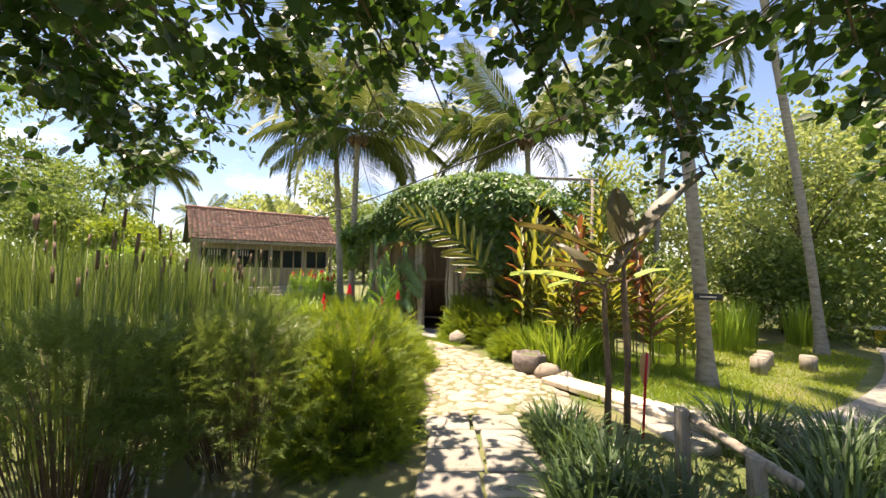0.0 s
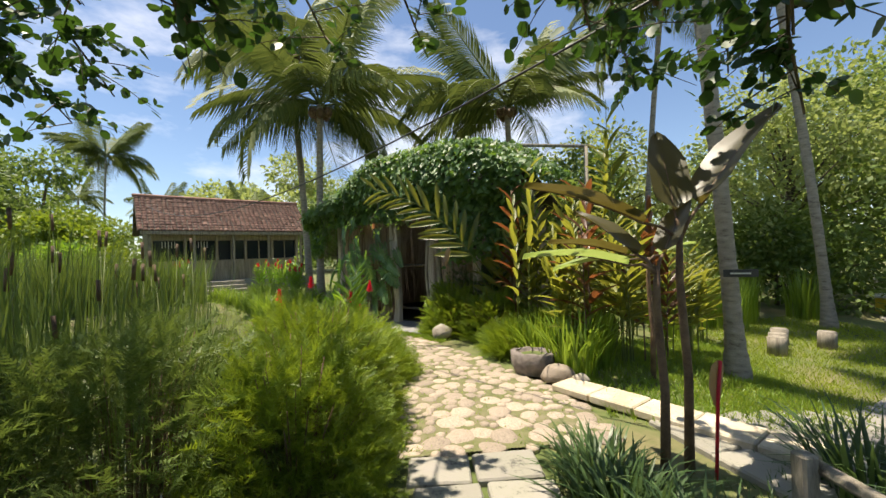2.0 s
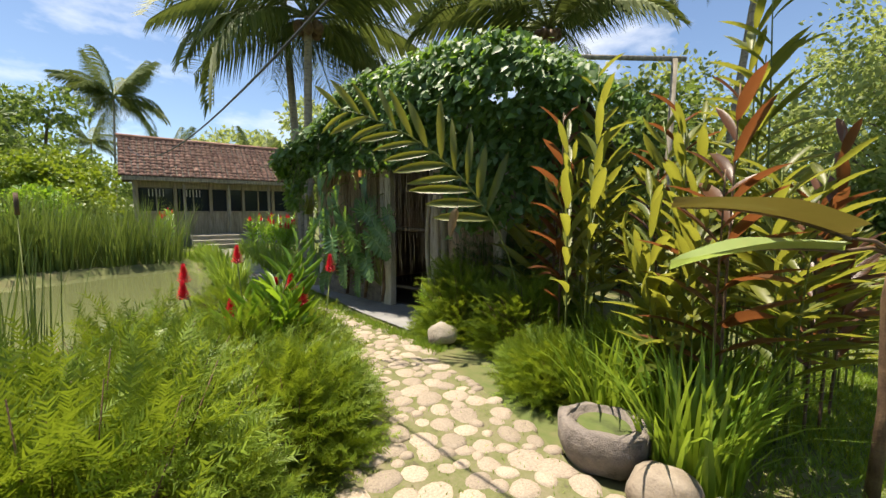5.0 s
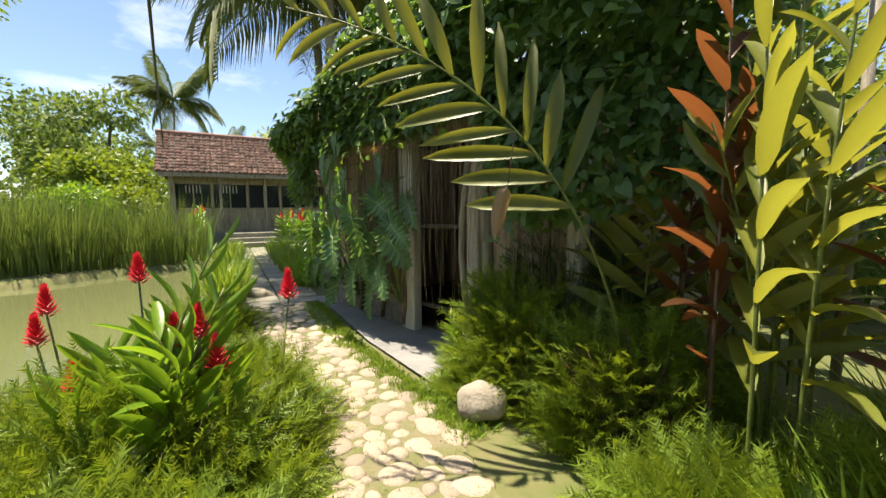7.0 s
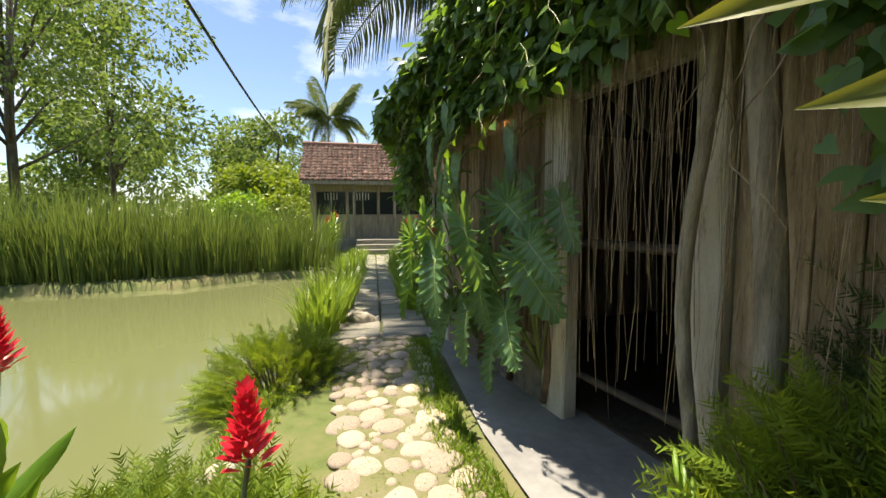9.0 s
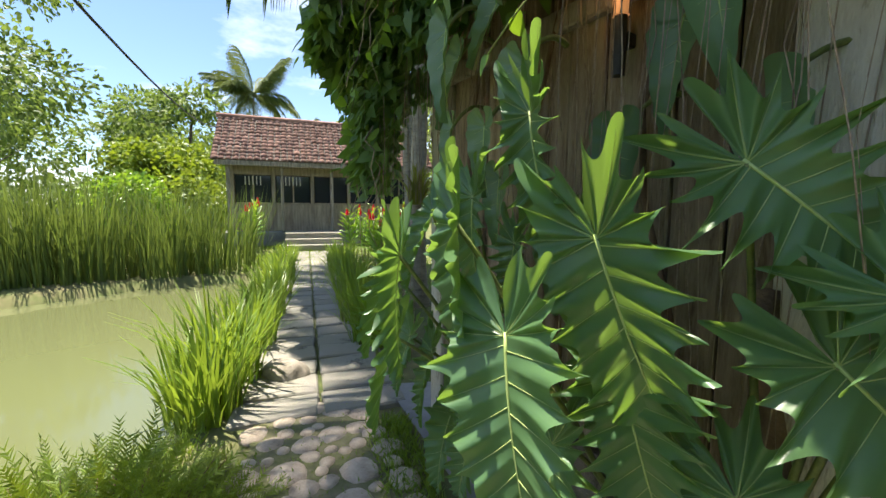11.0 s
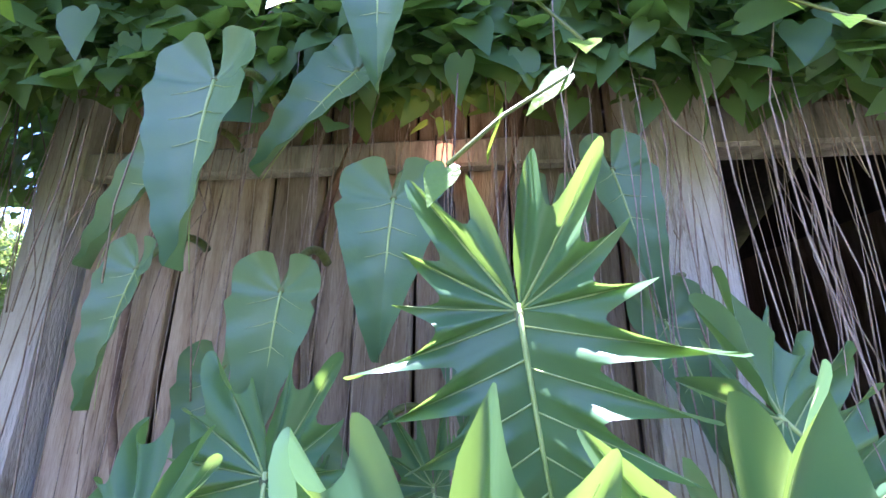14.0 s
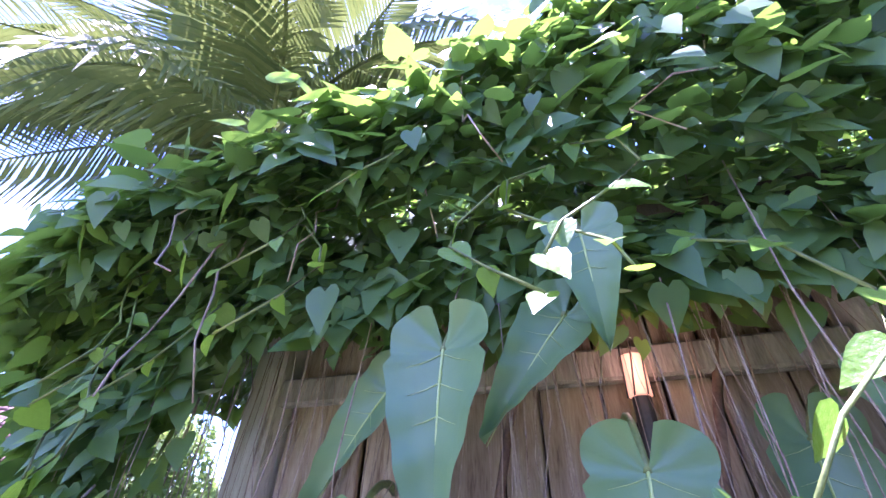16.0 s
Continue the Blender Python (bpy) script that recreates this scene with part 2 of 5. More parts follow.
def box(sx, sy, sz, bevel=0.01, at=(0, 0, 0), bm=None, rz=0.0):
    """A bevelled box that stands on at."""
    bm = bm or bmesh.new()
    one = bmesh.ops.create_cube(bm, size=1, matrix=pose(at[0], at[1], at[2] + sz / 2, 0, 0, rz) @ Matrix.Diagonal((sx, sy, sz, 1)))
    if bevel:
        edges = list({e for v in one["verts"] for e in v.link_edges})
        bmesh.ops.bevel(bm, geom=edges, offset=bevel, segments=1, affect="EDGES")
    return bm


def tube(points, radii, sides=8):
    """Verts and faces of a closed tapering tube along points."""
    p = np.asarray(points, float)
    r = np.broadcast_to(np.asarray(radii, float), (len(p),))
    t = np.gradient(p, axis=0)
    t /= np.linalg.norm(t, axis=1)[:, None] + 1e-9
    ref = np.where(np.abs(t[:, 2:3]) > 0.9, [[1.0, 0, 0]], [[0, 0, 1.0]])
    a = np.cross(t, ref)
    a /= np.linalg.norm(a, axis=1)[:, None] + 1e-9
    b = np.cross(t, a)
    ang = np.linspace(0, 2 * math.pi, sides, endpoint=False)
    v = p[:, None] + r[:, None, None] * (a[:, None] * np.cos(ang)[None, :, None] + b[:, None] * np.sin(ang)[None, :, None])
    f = []
    for i in range(len(p) - 1):
        for j in range(sides):
            k = (j + 1) % sides
            f.append((i * sides + j, i * sides + k, (i + 1) * sides + k, (i + 1) * sides + j))
    f.append(tuple(range(sides))[::-1])
    f.append(tuple((len(p) - 1) * sides + j for j in range(sides)))
    return v.reshape(-1, 3), f


def merge(pieces):
    vs, fs, o = [], [], 0
    for v, f in pieces:
        vs.append(np.asarray(v, float))
        fs += [tuple(i + o for i in q) for q in f]
        o += len(v)
    return np.concatenate(vs), fs


def unit(a):
    return a / (np.linalg.norm(a, axis=-1, keepdims=True) + 1e-9)


def frames_of(way, up):
    """Turns whose y points along way and whose z leans to up."""
    y = unit(np.asarray(way, float))
    x = unit(np.cross(y, np.asarray(up, float) + 1e-4))
    return np.stack([x, y, np.cross(x, y)], axis=-1)


def spread_mesh(name, shape, turns, places, sizes, material, smooth=True):
    """One mesh of many copies of a small leaf shape."""
    v, f = np.asarray(shape[0], float), shape[1]
    n, k = len(places), len(v)
    sizes = np.asarray(sizes, float)
    sizes = sizes[:, None] if sizes.ndim == 1 else sizes
    allv = np.einsum("nij,nkj->nki", turns, v[None] * np.broadcast_to(sizes, (n, sizes.shape[1]))[:, None, :]) + np.asarray(places)[:, None]
    me = bpy.data.meshes.new(name)
    lens = np.array([len(q) for q in f])
    flat = np.concatenate([np.asarray(q) for q in f])
    loops = (flat[None] + (np.arange(n) * k)[:, None]).ravel()
    tot = np.tile(lens, n)
    me.vertices.add(n * k)
    me.vertices.foreach_set("co", allv.ravel().astype(np.float32))
    me.loops.add(len(loops))
    me.loops.foreach_set("vertex_index", loops.astype(np.int32))
    me.polygons.add(len(tot))
    me.polygons.foreach_set("loop_start", np.concatenate([[0], np.cumsum(tot)[:-1]]).astype(np.int32))
    if smooth:
        me.polygons.foreach_set("use_smooth", np.ones(len(tot), bool))
    me.materials.append(material)
    me.update(calc_edges=True)
    me.validate()
    return me


# leaf shapes: y along the leaf, z its upper side
OVATE = (np.array([(0, 0, 0), (-.27, .35, .06), (.27, .35, .06), (0, .4, 0), (-.2, .72, .03), (.2, .72, .03), (0, 1, -.06)]),
         [(0, 3, 1), (0, 2, 3), (1, 3, 6, 4), (3, 2, 5, 6)])
ROUND = (np.array([(0, 0, 0), (-.3, .2, .04), (-.4, .55, .05), (-.2, .9, .0), (0, 1, -.03), (.2, .9, 0), (.4, .55, .05), (.3, .2, .04)]),
         [(0, 7, 6, 5, 4), (0, 4, 3, 2, 1)])
HEARTLET = (np.array([(0, .08, 0), (-.12, -.05, .03), (-.28, -.02, .05), (-.40, .18, .06), (-.36, .42, .04), (-.2, .72, -.01), (0, 1.06, -.12), (.2, .72, -.01), (.36, .42, .04), (.40, .18, .06), (.28, -.02, .05), (.12, -.05, .03), (0, .55, -.03)]),
            [(0, 1, 2, 3), (0, 3, 4, 12), (12, 4, 5, 6), (0, 9, 10, 11), (0, 12, 8, 9), (12, 6, 7, 8)])
BLADE = (np.array([(-.5, 0, 0), (.5, 0, 0), (-.45, .35, .08), (.45, .35, .08), (-.3, .7, .05), (.3, .7, .05), (0, 1, -.12)]),
         [(0, 1, 3, 2), (2, 3, 5, 4), (4, 5, 6)])


def lance(w=0.11, n=7, droop=0.18, fold=0.05):
    """A long pointed blade with a folded midrib."""
    v, f = [], []
    for i in range(n):
        u = i / (n - 1)
        h = w * (math.sin(math.pi * min(1, u * 0.93 + 0.04)) ** 0.7) if i < n - 1 else 0.002
        z = -droop * u * u
        v += [(-h, u, z + fold * h / w), (0, u, z), (h, u, z + fold * h / w)]
        if i:
            a = 3 * (i - 1)
            f += [(a, a + 1, a + 4, a + 3), (a + 1, a + 2, a + 5, a + 4)]
    return np.array(v), f


def sprig(seed, n=15):
    """A feathery sprig of fine needles."""
    r = np.random.default_rng(seed)
    v, f = [(-.006, 0, 0), (.006, 0, 0), (0, 1, -.08)], [(0, 1, 2)]
    for i in range(n):
        u = 0.1 + 0.9 * i / n
        for s in (-1, 1):
            ln = (0.30 - 0.16 * u) * r.uniform(.7, 1.2)
            d = np.array([s * r.uniform(.5, 1), r.uniform(.5, .9), r.uniform(-.35, .5)])
            d = d / np.linalg.norm(d) * ln
            p = np.array([0, u, -.08 * u * u])
            k = len(v)
            v += [tuple(p - (0, .02, 0)), tuple(p + (0, .02, 0)), tuple(p + d)]
            f.append((k, k + 1, k + 2))
    return np.array(v), f


def blades(count, radius, height, seed, width=0.02, lean=0.5, n=5):
    """Verts and faces of a tuft of curved strap blades."""
    r = np.random.default_rng(seed)
    pieces = []
    for _ in range(count):
        a, q = r.uniform(0, 2 * math.pi), radius * math.sqrt(r.uniform())
        h, le = height * r.uniform(.55, 1.1), lean * r.uniform(.2, 1.3)
        base = np.array([q * math.cos(a), q * math.sin(a), 0])
        a2 = a + r.uniform(-.9, .9)
        out = np.array([math.cos(a2), math.sin(a2), 0])
        side = np.array([-out[1], out[0], 0])
        vv, ff = [], []
        for i in range(n):
            u = i / (n - 1)
            c = base + out * (le * h * u ** 1.8) + np.array([0, 0, h * (u - 0.45 * le * u ** 2.6)])
            w = width * (1 - u ** 2.2) * r.uniform(.9, 1.1) + .001
            vv += [c - side * w, c + side * w]
            if i:
                k = 2 * (i - 1)
                ff.append((k, k + 1, k + 3, k + 2))
        pieces.append((vv, ff))
    return merge(pieces)

# ---- ground, pond, path ----
POND = np.array([(-.62, -1.5), (-.58, .4), (-.85, 2.2), (-1.1, 3.5), (-1.5, 6.2), (-2.6, 8.2), (-3.9, 10.2), (-5.4, 12.6), (-6.9, 13.9), (-8.0, 12.6),
                 (-8.6, 10.9), (-11, 9.0), (-13, 4), (-10, 0), (-4, -2.6)])
COBBLES = np.array([(.3, 2.9), (.2, 4.5), (.1, 6), (-.75, 7.1), (-1.75, 8.2), (-2.6, 9.35), (-2.75, 9.6), (-2.0, 9.75), (-1.5, 9.2), (-.75, 8.1),
                    (.1, 7.15), (.6, 6.5), (1.2, 5.4), (1.5, 4.7), (1.75, 4.2), (1.9, 3.6), (1.95, 3.0)])


def inside(poly, x, y):
    x, y = np.asarray(x, float), np.asarray(y, float)
    r = np.zeros(x.shape, bool)
    for (x0, y0), (x1, y1) in zip(poly, np.roll(poly, -1, axis=0)):
        r ^= ((y0 > y) != (y1 > y)) & (x < (x1 - x0) * (y - y0) / (y1 - y0 + 1e-12) + x0)
    return r


def depth_in(poly, x, y):
    """Distance to the outline, positive inside."""
    x, y = np.asarray(x, float), np.asarray(y, float)
    d = np.full(x.shape, 1e9)
    for a, b in zip(poly, np.roll(poly, -1, axis=0)):
        t = np.clip(((x - a[0]) * (b[0] - a[0]) + (y - a[1]) * (b[1] - a[1])) / np.sum((b - a) ** 2), 0, 1)
        d = np.minimum(d, np.hypot(x - a[0] - t * (b[0] - a[0]), y - a[1] - t * (b[1] - a[1])))
    return np.where(inside(poly, x, y), d, -d)


def smoothstep(t):
    t = np.clip(t, 0, 1)
    return t * t * (3 - 2 * t)


def ground_z(x, y):
    x, y = np.asarray(x, float), np.asarray(y, float)
    z = -0.45 * smoothstep((x - 2.4) / 3.6)
    return z - 0.55 * smoothstep((depth_in(POND, x, y) + 0.25) / 0.6)


def gz(x, y):
    return float(ground_z(np.array([x]), np.array([y]))[0])


axis_x = np.concatenate([[-3000, -800, -200, -80, -40], np.arange(-25, 20.1, 0.25), [40, 80, 200, 800, 3000]])
axis_y = np.concatenate([[-3000, -800, -200, -60, -20], np.arange(-6, 28.1, 0.25), [40, 80, 200, 800, 3000]])
gx, gy = np.meshgrid(axis_x, axis_y, indexing="ij")
g_z = ground_z(gx, gy) + 0.012 * np.sin(gx * 3.1 + np.cos(gy * 2.3) * 2) - 0.02
nx, ny = len(axis_x), len(axis_y)
g_i = np.arange(nx * ny).reshape(nx, ny)
g_f = np.stack([g_i[:-1, :-1], g_i[1:, :-1], g_i[1:, 1:], g_i[:-1, 1:]], -1).reshape(-1, 4)
ground = put("ground", mesh_of("ground", np.stack([gx, gy, g_z], -1).reshape(-1, 3), g_f, M_SOIL))
tagged(ground, "mossy brown garden soil sloping to a pond", "ground", kind="structure")

water = put("water", mesh_of("water", [(-15, -4, -.17), (-.5, -4, -.17), (-.5, 16, -.17), (-15, 16, -.17)], [(0, 1, 2, 3)], M_WATER, False))
tagged(water, "still muddy green pond water", "water", kind="structure")


def grass_patch(name, poly, count, height, material, seed, label, avoid=None):
    """Short turf of single blades over a stretch of ground."""
    r = np.random.default_rng(seed)
    lo, hi = poly.min(0), poly.max(0)
    p = r.uniform(lo, hi, (count * 2, 2))
    ok = inside(poly, p[:, 0], p[:, 1])
    if avoid is not None:
        ok &= ~inside(avoid, p[:, 0], p[:, 1])
    p = p[ok][:count]
    pl = np.c_[p, ground_z(p[:, 0], p[:, 1]) - 0.02]
    way = np.c_[r.normal(0, .5, (len(p), 2)), np.ones(len(p))]
    me = spread_mesh(name, BLADE, frames_of(way, r.normal(size=(len(p), 3))), pl,
                     np.c_[r.uniform(.006, .012, len(p)), height * r.uniform(.5, 1.3, len(p)), np.full(len(p), height)], material)
    return tagged(put(name, me), label, "grass", kind="stuff")


LAWN = np.array([(2.9, 3.4), (3.3, 5.6), (5.2, 7.6), (7.5, 9.4), (10.2, 9.6), (9.6, 7.6), (7.0, 5.4), (4.6, 3.6), (3.2, 2.9)])
grass_patch("lawn_grass", LAWN, 26000, .07, M_LAWN, 3, "bright green short lawn grass in the sun")
STRIP = np.array([(.85, 6.6), (.25, 7.2), (-.6, 8.15), (-1.35, 9.2), (-1.75, 9.75), (-1.95, 9.6), (-1.2, 8.5), (-.45, 7.6), (.2, 6.95), (.65, 6.4)])
grass_patch("verge_grass", STRIP, 22000, .075, M_GRASS, 4, "thin green grass between cobbles and concrete")
BANK = np.array([(-.1, 4.4), (-.9, 6.4), (-2.0, 8.0), (-3.3, 9.9), (-8.2, 17.0), (-9.0, 16.4), (-6.6, 14.0), (-4.6, 11.3), (-2.9, 8.5), (-1.5, 6.0), (-.8, 4.2)])
grass_patch("bank_grass", BANK, 42000, .10, M_GRASS, 5, "sunlit green grass on the pond bank")
grass_patch("joint_grass", COBBLES, 9000, .045, M_GRASS, 6, "sparse green weeds between the cobbles")
grass_patch("bed_grass", np.array([(1.2, -2), (1.2, 2.6), (2.4, 2.4), (3, 3.2), (5, 3.4), (9, 6), (12, 6), (8, 0), (4, -3)]), 16000, .12, M_DARKGRASS, 8, "dark low grass among the plants")
grass_patch("far_grass", np.array([(-14, 15), (-8, 14.5), (-6, 13), (-2.5, 13), (-1, 20), (-12, 22)]), 12000, .12, M_GRASS, 9, "green grass before the house")

grass_patch("weed_grass", np.array([(2.0, 3.4), (2.2, 4.6), (3.4, 6.5), (6, 8), (4.5, 3.5), (2.9, 2.7)]), 12000, .1, M_GRASS, 10, "low green weeds under the ginger bed")

# ---- the hut under the vine ----
U = np.array([.76, -.65]); U /= np.linalg.norm(U)
NRM = np.array([-.65, -.76]); NRM /= np.linalg.norm(NRM)
P0 = np.array([-.05, 8.62])
HUT_RZ = math.degrees(math.atan2(U[1], U[0]))
# hut's own axes: x along its front, -y towards the path


def hut_place(s, d=0.0):
    """World x, y at s along the front and d out from it."""
    return P0 + U * s + NRM * d


hut = thing("hut", "weathered board hut overgrown by a leafy vine", "hut", at=(P0[0], P0[1], 0), rz=HUT_RZ)
S0, S1, DEEP, EAVE, RIDGE = -1.95, 2.0, 3.2, 2.45, 3.2
r_h = np.random.default_rng(21)
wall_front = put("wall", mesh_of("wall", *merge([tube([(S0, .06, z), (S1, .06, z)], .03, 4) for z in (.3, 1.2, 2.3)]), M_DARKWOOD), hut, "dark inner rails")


def plank(parent, x, w, z0, z1, y=0.0):
    part("plank", box(w, .025, z1 - z0, .004, (x, y + r_h.uniform(-.012, .012), z0)), M_BOARD, parent)


x = S0 + .14
while x < S1 - .05:
    w = r_h.uniform(.10, .17)
    mid = x + w / 2
    if -.0 < mid < .88:
        plank(wall_front, mid, w - .008, 2.13, EAVE)
    else:
        plank(wall_front, mid, w - .008, .38, EAVE + .02)
    x += w
for nm, s, w, z1, mt in (("corner_post", S0 + .06, .13, EAVE, M_POST), ("door_jamb", -.07, .24, EAVE, M_POST), ("door_jamb", .95, .15, EAVE, M_POST), ("corner_post", S1, .13, EAVE, M_POST)):
    part(nm, box(w, .12, z1, .012, (s, -.03, 0)), mt, hut, "peeling pale timber post")
part("lintel", box(1.2, .1, .13, .01, (.42, -.04, 2.1)), M_OLDWOOD, hut)
part("rail", box(1.7, .05, .09, .008, (-1.05, -.045, 2.08)), M_OLDWOOD, hut)
part("rail", box(1.7, .05, .08, .008, (-1.05, -.045, .42)), M_OLDWOOD, hut)
part("plinth", box(1.75, .2, .38, .02, (-1.05, .03, 0)), M_TROUGH, hut, "dark stone plinth")
part("plinth", box(1.05, .2, .38, .02, (1.5, .03, 0)), M_TROUGH, hut, "dark stone plinth")
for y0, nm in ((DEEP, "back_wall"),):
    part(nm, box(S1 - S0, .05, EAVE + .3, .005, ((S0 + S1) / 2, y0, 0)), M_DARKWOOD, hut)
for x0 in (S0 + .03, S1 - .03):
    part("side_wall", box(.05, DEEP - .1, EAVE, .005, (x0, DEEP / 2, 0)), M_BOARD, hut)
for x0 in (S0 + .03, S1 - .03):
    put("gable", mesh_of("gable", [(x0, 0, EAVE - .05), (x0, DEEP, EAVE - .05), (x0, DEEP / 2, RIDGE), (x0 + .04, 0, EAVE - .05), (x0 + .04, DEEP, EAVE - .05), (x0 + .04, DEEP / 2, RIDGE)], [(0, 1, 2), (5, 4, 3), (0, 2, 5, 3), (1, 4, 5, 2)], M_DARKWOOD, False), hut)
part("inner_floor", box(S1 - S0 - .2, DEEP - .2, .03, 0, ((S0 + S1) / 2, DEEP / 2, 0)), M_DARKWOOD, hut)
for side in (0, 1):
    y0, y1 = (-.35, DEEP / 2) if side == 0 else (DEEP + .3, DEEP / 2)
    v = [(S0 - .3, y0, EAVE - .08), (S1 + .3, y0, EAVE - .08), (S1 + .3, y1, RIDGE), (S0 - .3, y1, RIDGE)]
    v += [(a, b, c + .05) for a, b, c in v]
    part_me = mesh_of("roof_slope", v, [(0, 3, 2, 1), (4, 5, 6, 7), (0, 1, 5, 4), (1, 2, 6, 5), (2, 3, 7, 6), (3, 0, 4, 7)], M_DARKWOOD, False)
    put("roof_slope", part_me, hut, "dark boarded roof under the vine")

# vine: leaves over roof, eaves and the left corner
r_v = np.random.default_rng(5)


def hut_to_world(p):
    q = np.empty_like(p)
    q[:, :2] = P0 + p[:, :1] * U - p[:, 1:2] * NRM
    q[:, 2] = p[:, 2]
    return q


def vine_surface(n):
    """Places and outward ways on the bulging vine mantle, in the hut's axes."""
    s = r_v.uniform(S0 - .95, S1 + 1.0, n)
    k = r_v.uniform(-.5, 1.2, n)             # below 0: hanging skirt; 0 to .35: bulging face; above: roof
    bump = np.array([noise.noise(Vector((a * 1.1, b * 1.6, 3.3))) for a, b in zip(s, k)])
    end = smoothstep((s - (S0 - 1.2)) / .9) * smoothstep((S1 + 1.0 - s) / .8)
    out = .40 + .08 * smoothstep((-.9 - s) / .6) + .2 * smoothstep((s - .6) / .6)
    face = 3.0 + .25 * smoothstep((s + 1.4) / 1.0) + .12 * np.exp(-((s + .2) / 1.6) ** 2) + .1 * bump - .62 * smoothstep((-.5 - s) / 2.0)
    crest = 3.5 - .6 * smoothstep((-.5 - s) / 2.0) + .22 * np.exp(-((s - .6) / 1.3) ** 2) + .1 * bump
    skirt = .27 + .22 * bump + .62 * smoothstep((-1.8 - s) / .3) + .8 * smoothstep((s - 1.4) / .4)
    u = np.clip(k / .35, 0, 1)
    w = np.clip((k - .35) / .7, 0, 1.2)
    y = np.where(k < 0, -out + .16 + .2 * k, np.where(k < .35, -out - .12 * np.sin(u * math.pi) + .12 * bump, -out + (DEEP / 2 + out) * w))
    z = np.where(k < 0, EAVE + k * 2 * skirt, np.where(k < .35, EAVE + (face - EAVE) * u, face + (crest - face) * np.sin(np.clip(w, 0, 1) * math.pi / 2)))
    y = y + (1 - end) * .6 * np.clip(1 - k, 0, 1)
    z = np.maximum(z - (1 - end) * .5 * np.clip(k + .3, 0, 1), .15)
    p = np.stack([s, y, z], -1) + r_v.normal(0, .055, (n, 3))
    way = np.stack([np.where(s < S0 - .3, -.7, 0.0) + r_v.normal(0, .3, n), np.where(k < .3, -.9, -.45) + r_v.normal(0, .25, n), np.where(k < .3, .35, .9) + r_v.normal(0, .25, n)], -1)
    return p, way


def hut_dir(w):
    q = np.empty_like(w)
    q[:, :2] = w[:, :1] * U - w[:, 1:2] * NRM
    q[:, 2] = w[:, 2]
    return q


vine = thing("climbing_vine", "dense green heart-leaved vine draped over the hut roof", "vine")
p_v, w_v = vine_surface(38000)
normal = hut_dir(w_v)
hang = np.c_[r_v.normal(0, .45, (len(p_v), 2)) + normal[:, :2] * .45, -np.abs(r_v.normal(.55, .35, len(p_v)))]
vine_leaves = put("vine_leaves", spread_mesh("vine_leaves", HEARTLET, frames_of(hang, normal), hut_to_world(p_v), r_v.uniform(.05, .118, len(p_v)), M_VINE), vine)
stems = []
for _ in range(60):
    a, w_ = vine_surface(1)
    q = [a[0]]
    for _k in range(6):
        q.append(q[-1] + np.array([r_v.normal(0, .05), r_v.normal(-.015, .03), r_v.normal(-.09, .03)]))
    stems.append(tube(hut_to_world(np.array(q)), np.linspace(.004, .002, 7), 4))
put("vine_stem", mesh_of("vine_stem", *merge(stems), M_ROOT), vine)["kind"] = "stuff"
YOUNG = mesh_of("young_leaf", *HEARTLET, M_GREENGINGER)
for k in range(26):                     # fresh trailing shoots
    a, w_ = vine_surface(1)
    s = r_v.uniform(S0 - .4, S1)
    top = np.array([s, -.55, EAVE - r_v.uniform(-.45, .3)])
    q = np.array([top + np.array([.10 * math.sin(i + k), -.03 * i, -.08 * i + .03 * (i == 1)]) for i in range(6)])
    wq = hut_to_world(q)
    v1, f1 = tube(wq, .003, 4)
    put("shoot", mesh_of("shoot", v1, f1, M_STEM), vine)
    yt = frames_of(np.c_[r_v.normal(0, .6, (6, 2)), -np.ones(6) * .5], np.array([[NRM[0], NRM[1], .6]] * 6))
    for q_, t_ in zip(wq, yt):
        put("young_leaf", YOUNG, vine, m=Matrix.Translation(q_) @ Matrix(t_.tolist()).to_4x4() @ Matrix.Scale(r_v.uniform(.04, .08), 4))

roots = thing("hanging_roots", "thin pale aerial roots hanging before the hut wall", "roots", kind="stuff")
pieces = []
for k in range(430):
    s, d = r_v.uniform(S0 - .2 if k < 320 else .2, S1 + .2), r_v.uniform(.04, .45)
    ztop, ln = EAVE - r_v.uniform(-.1, .3), r_v.uniform(.4, 1.9)
    b = r_v.normal(0, .028, (5, 2)).cumsum(0)
    q = np.array([(s + b[i, 0] * .8, -d + b[i, 1] * .4, ztop - ln * i / 4) for i in range(5)])
    pieces.append(tube(hut_to_world(q), r_v.choice([.0010, .0014, .0021]), 3))
put("root_strands", mesh_of("root_strands", *merge(pieces), M_ROOT), roots)
tr = [hut_to_world(np.array([(1.25 + .05 * math.sin(z * 2), -.25, z) for z in np.linspace(0, 2.6, 12)])), hut_to_world(np.array([(.98 + .05 * math.cos(z * 3), -.2, z) for z in np.linspace(0, 2.6, 12)]))]
for i, q in enumerate(tr):
    put("thick_root", mesh_of("thick_root", *tube(q, .05 - .02 * i, 8), M_OLDWOOD), roots)

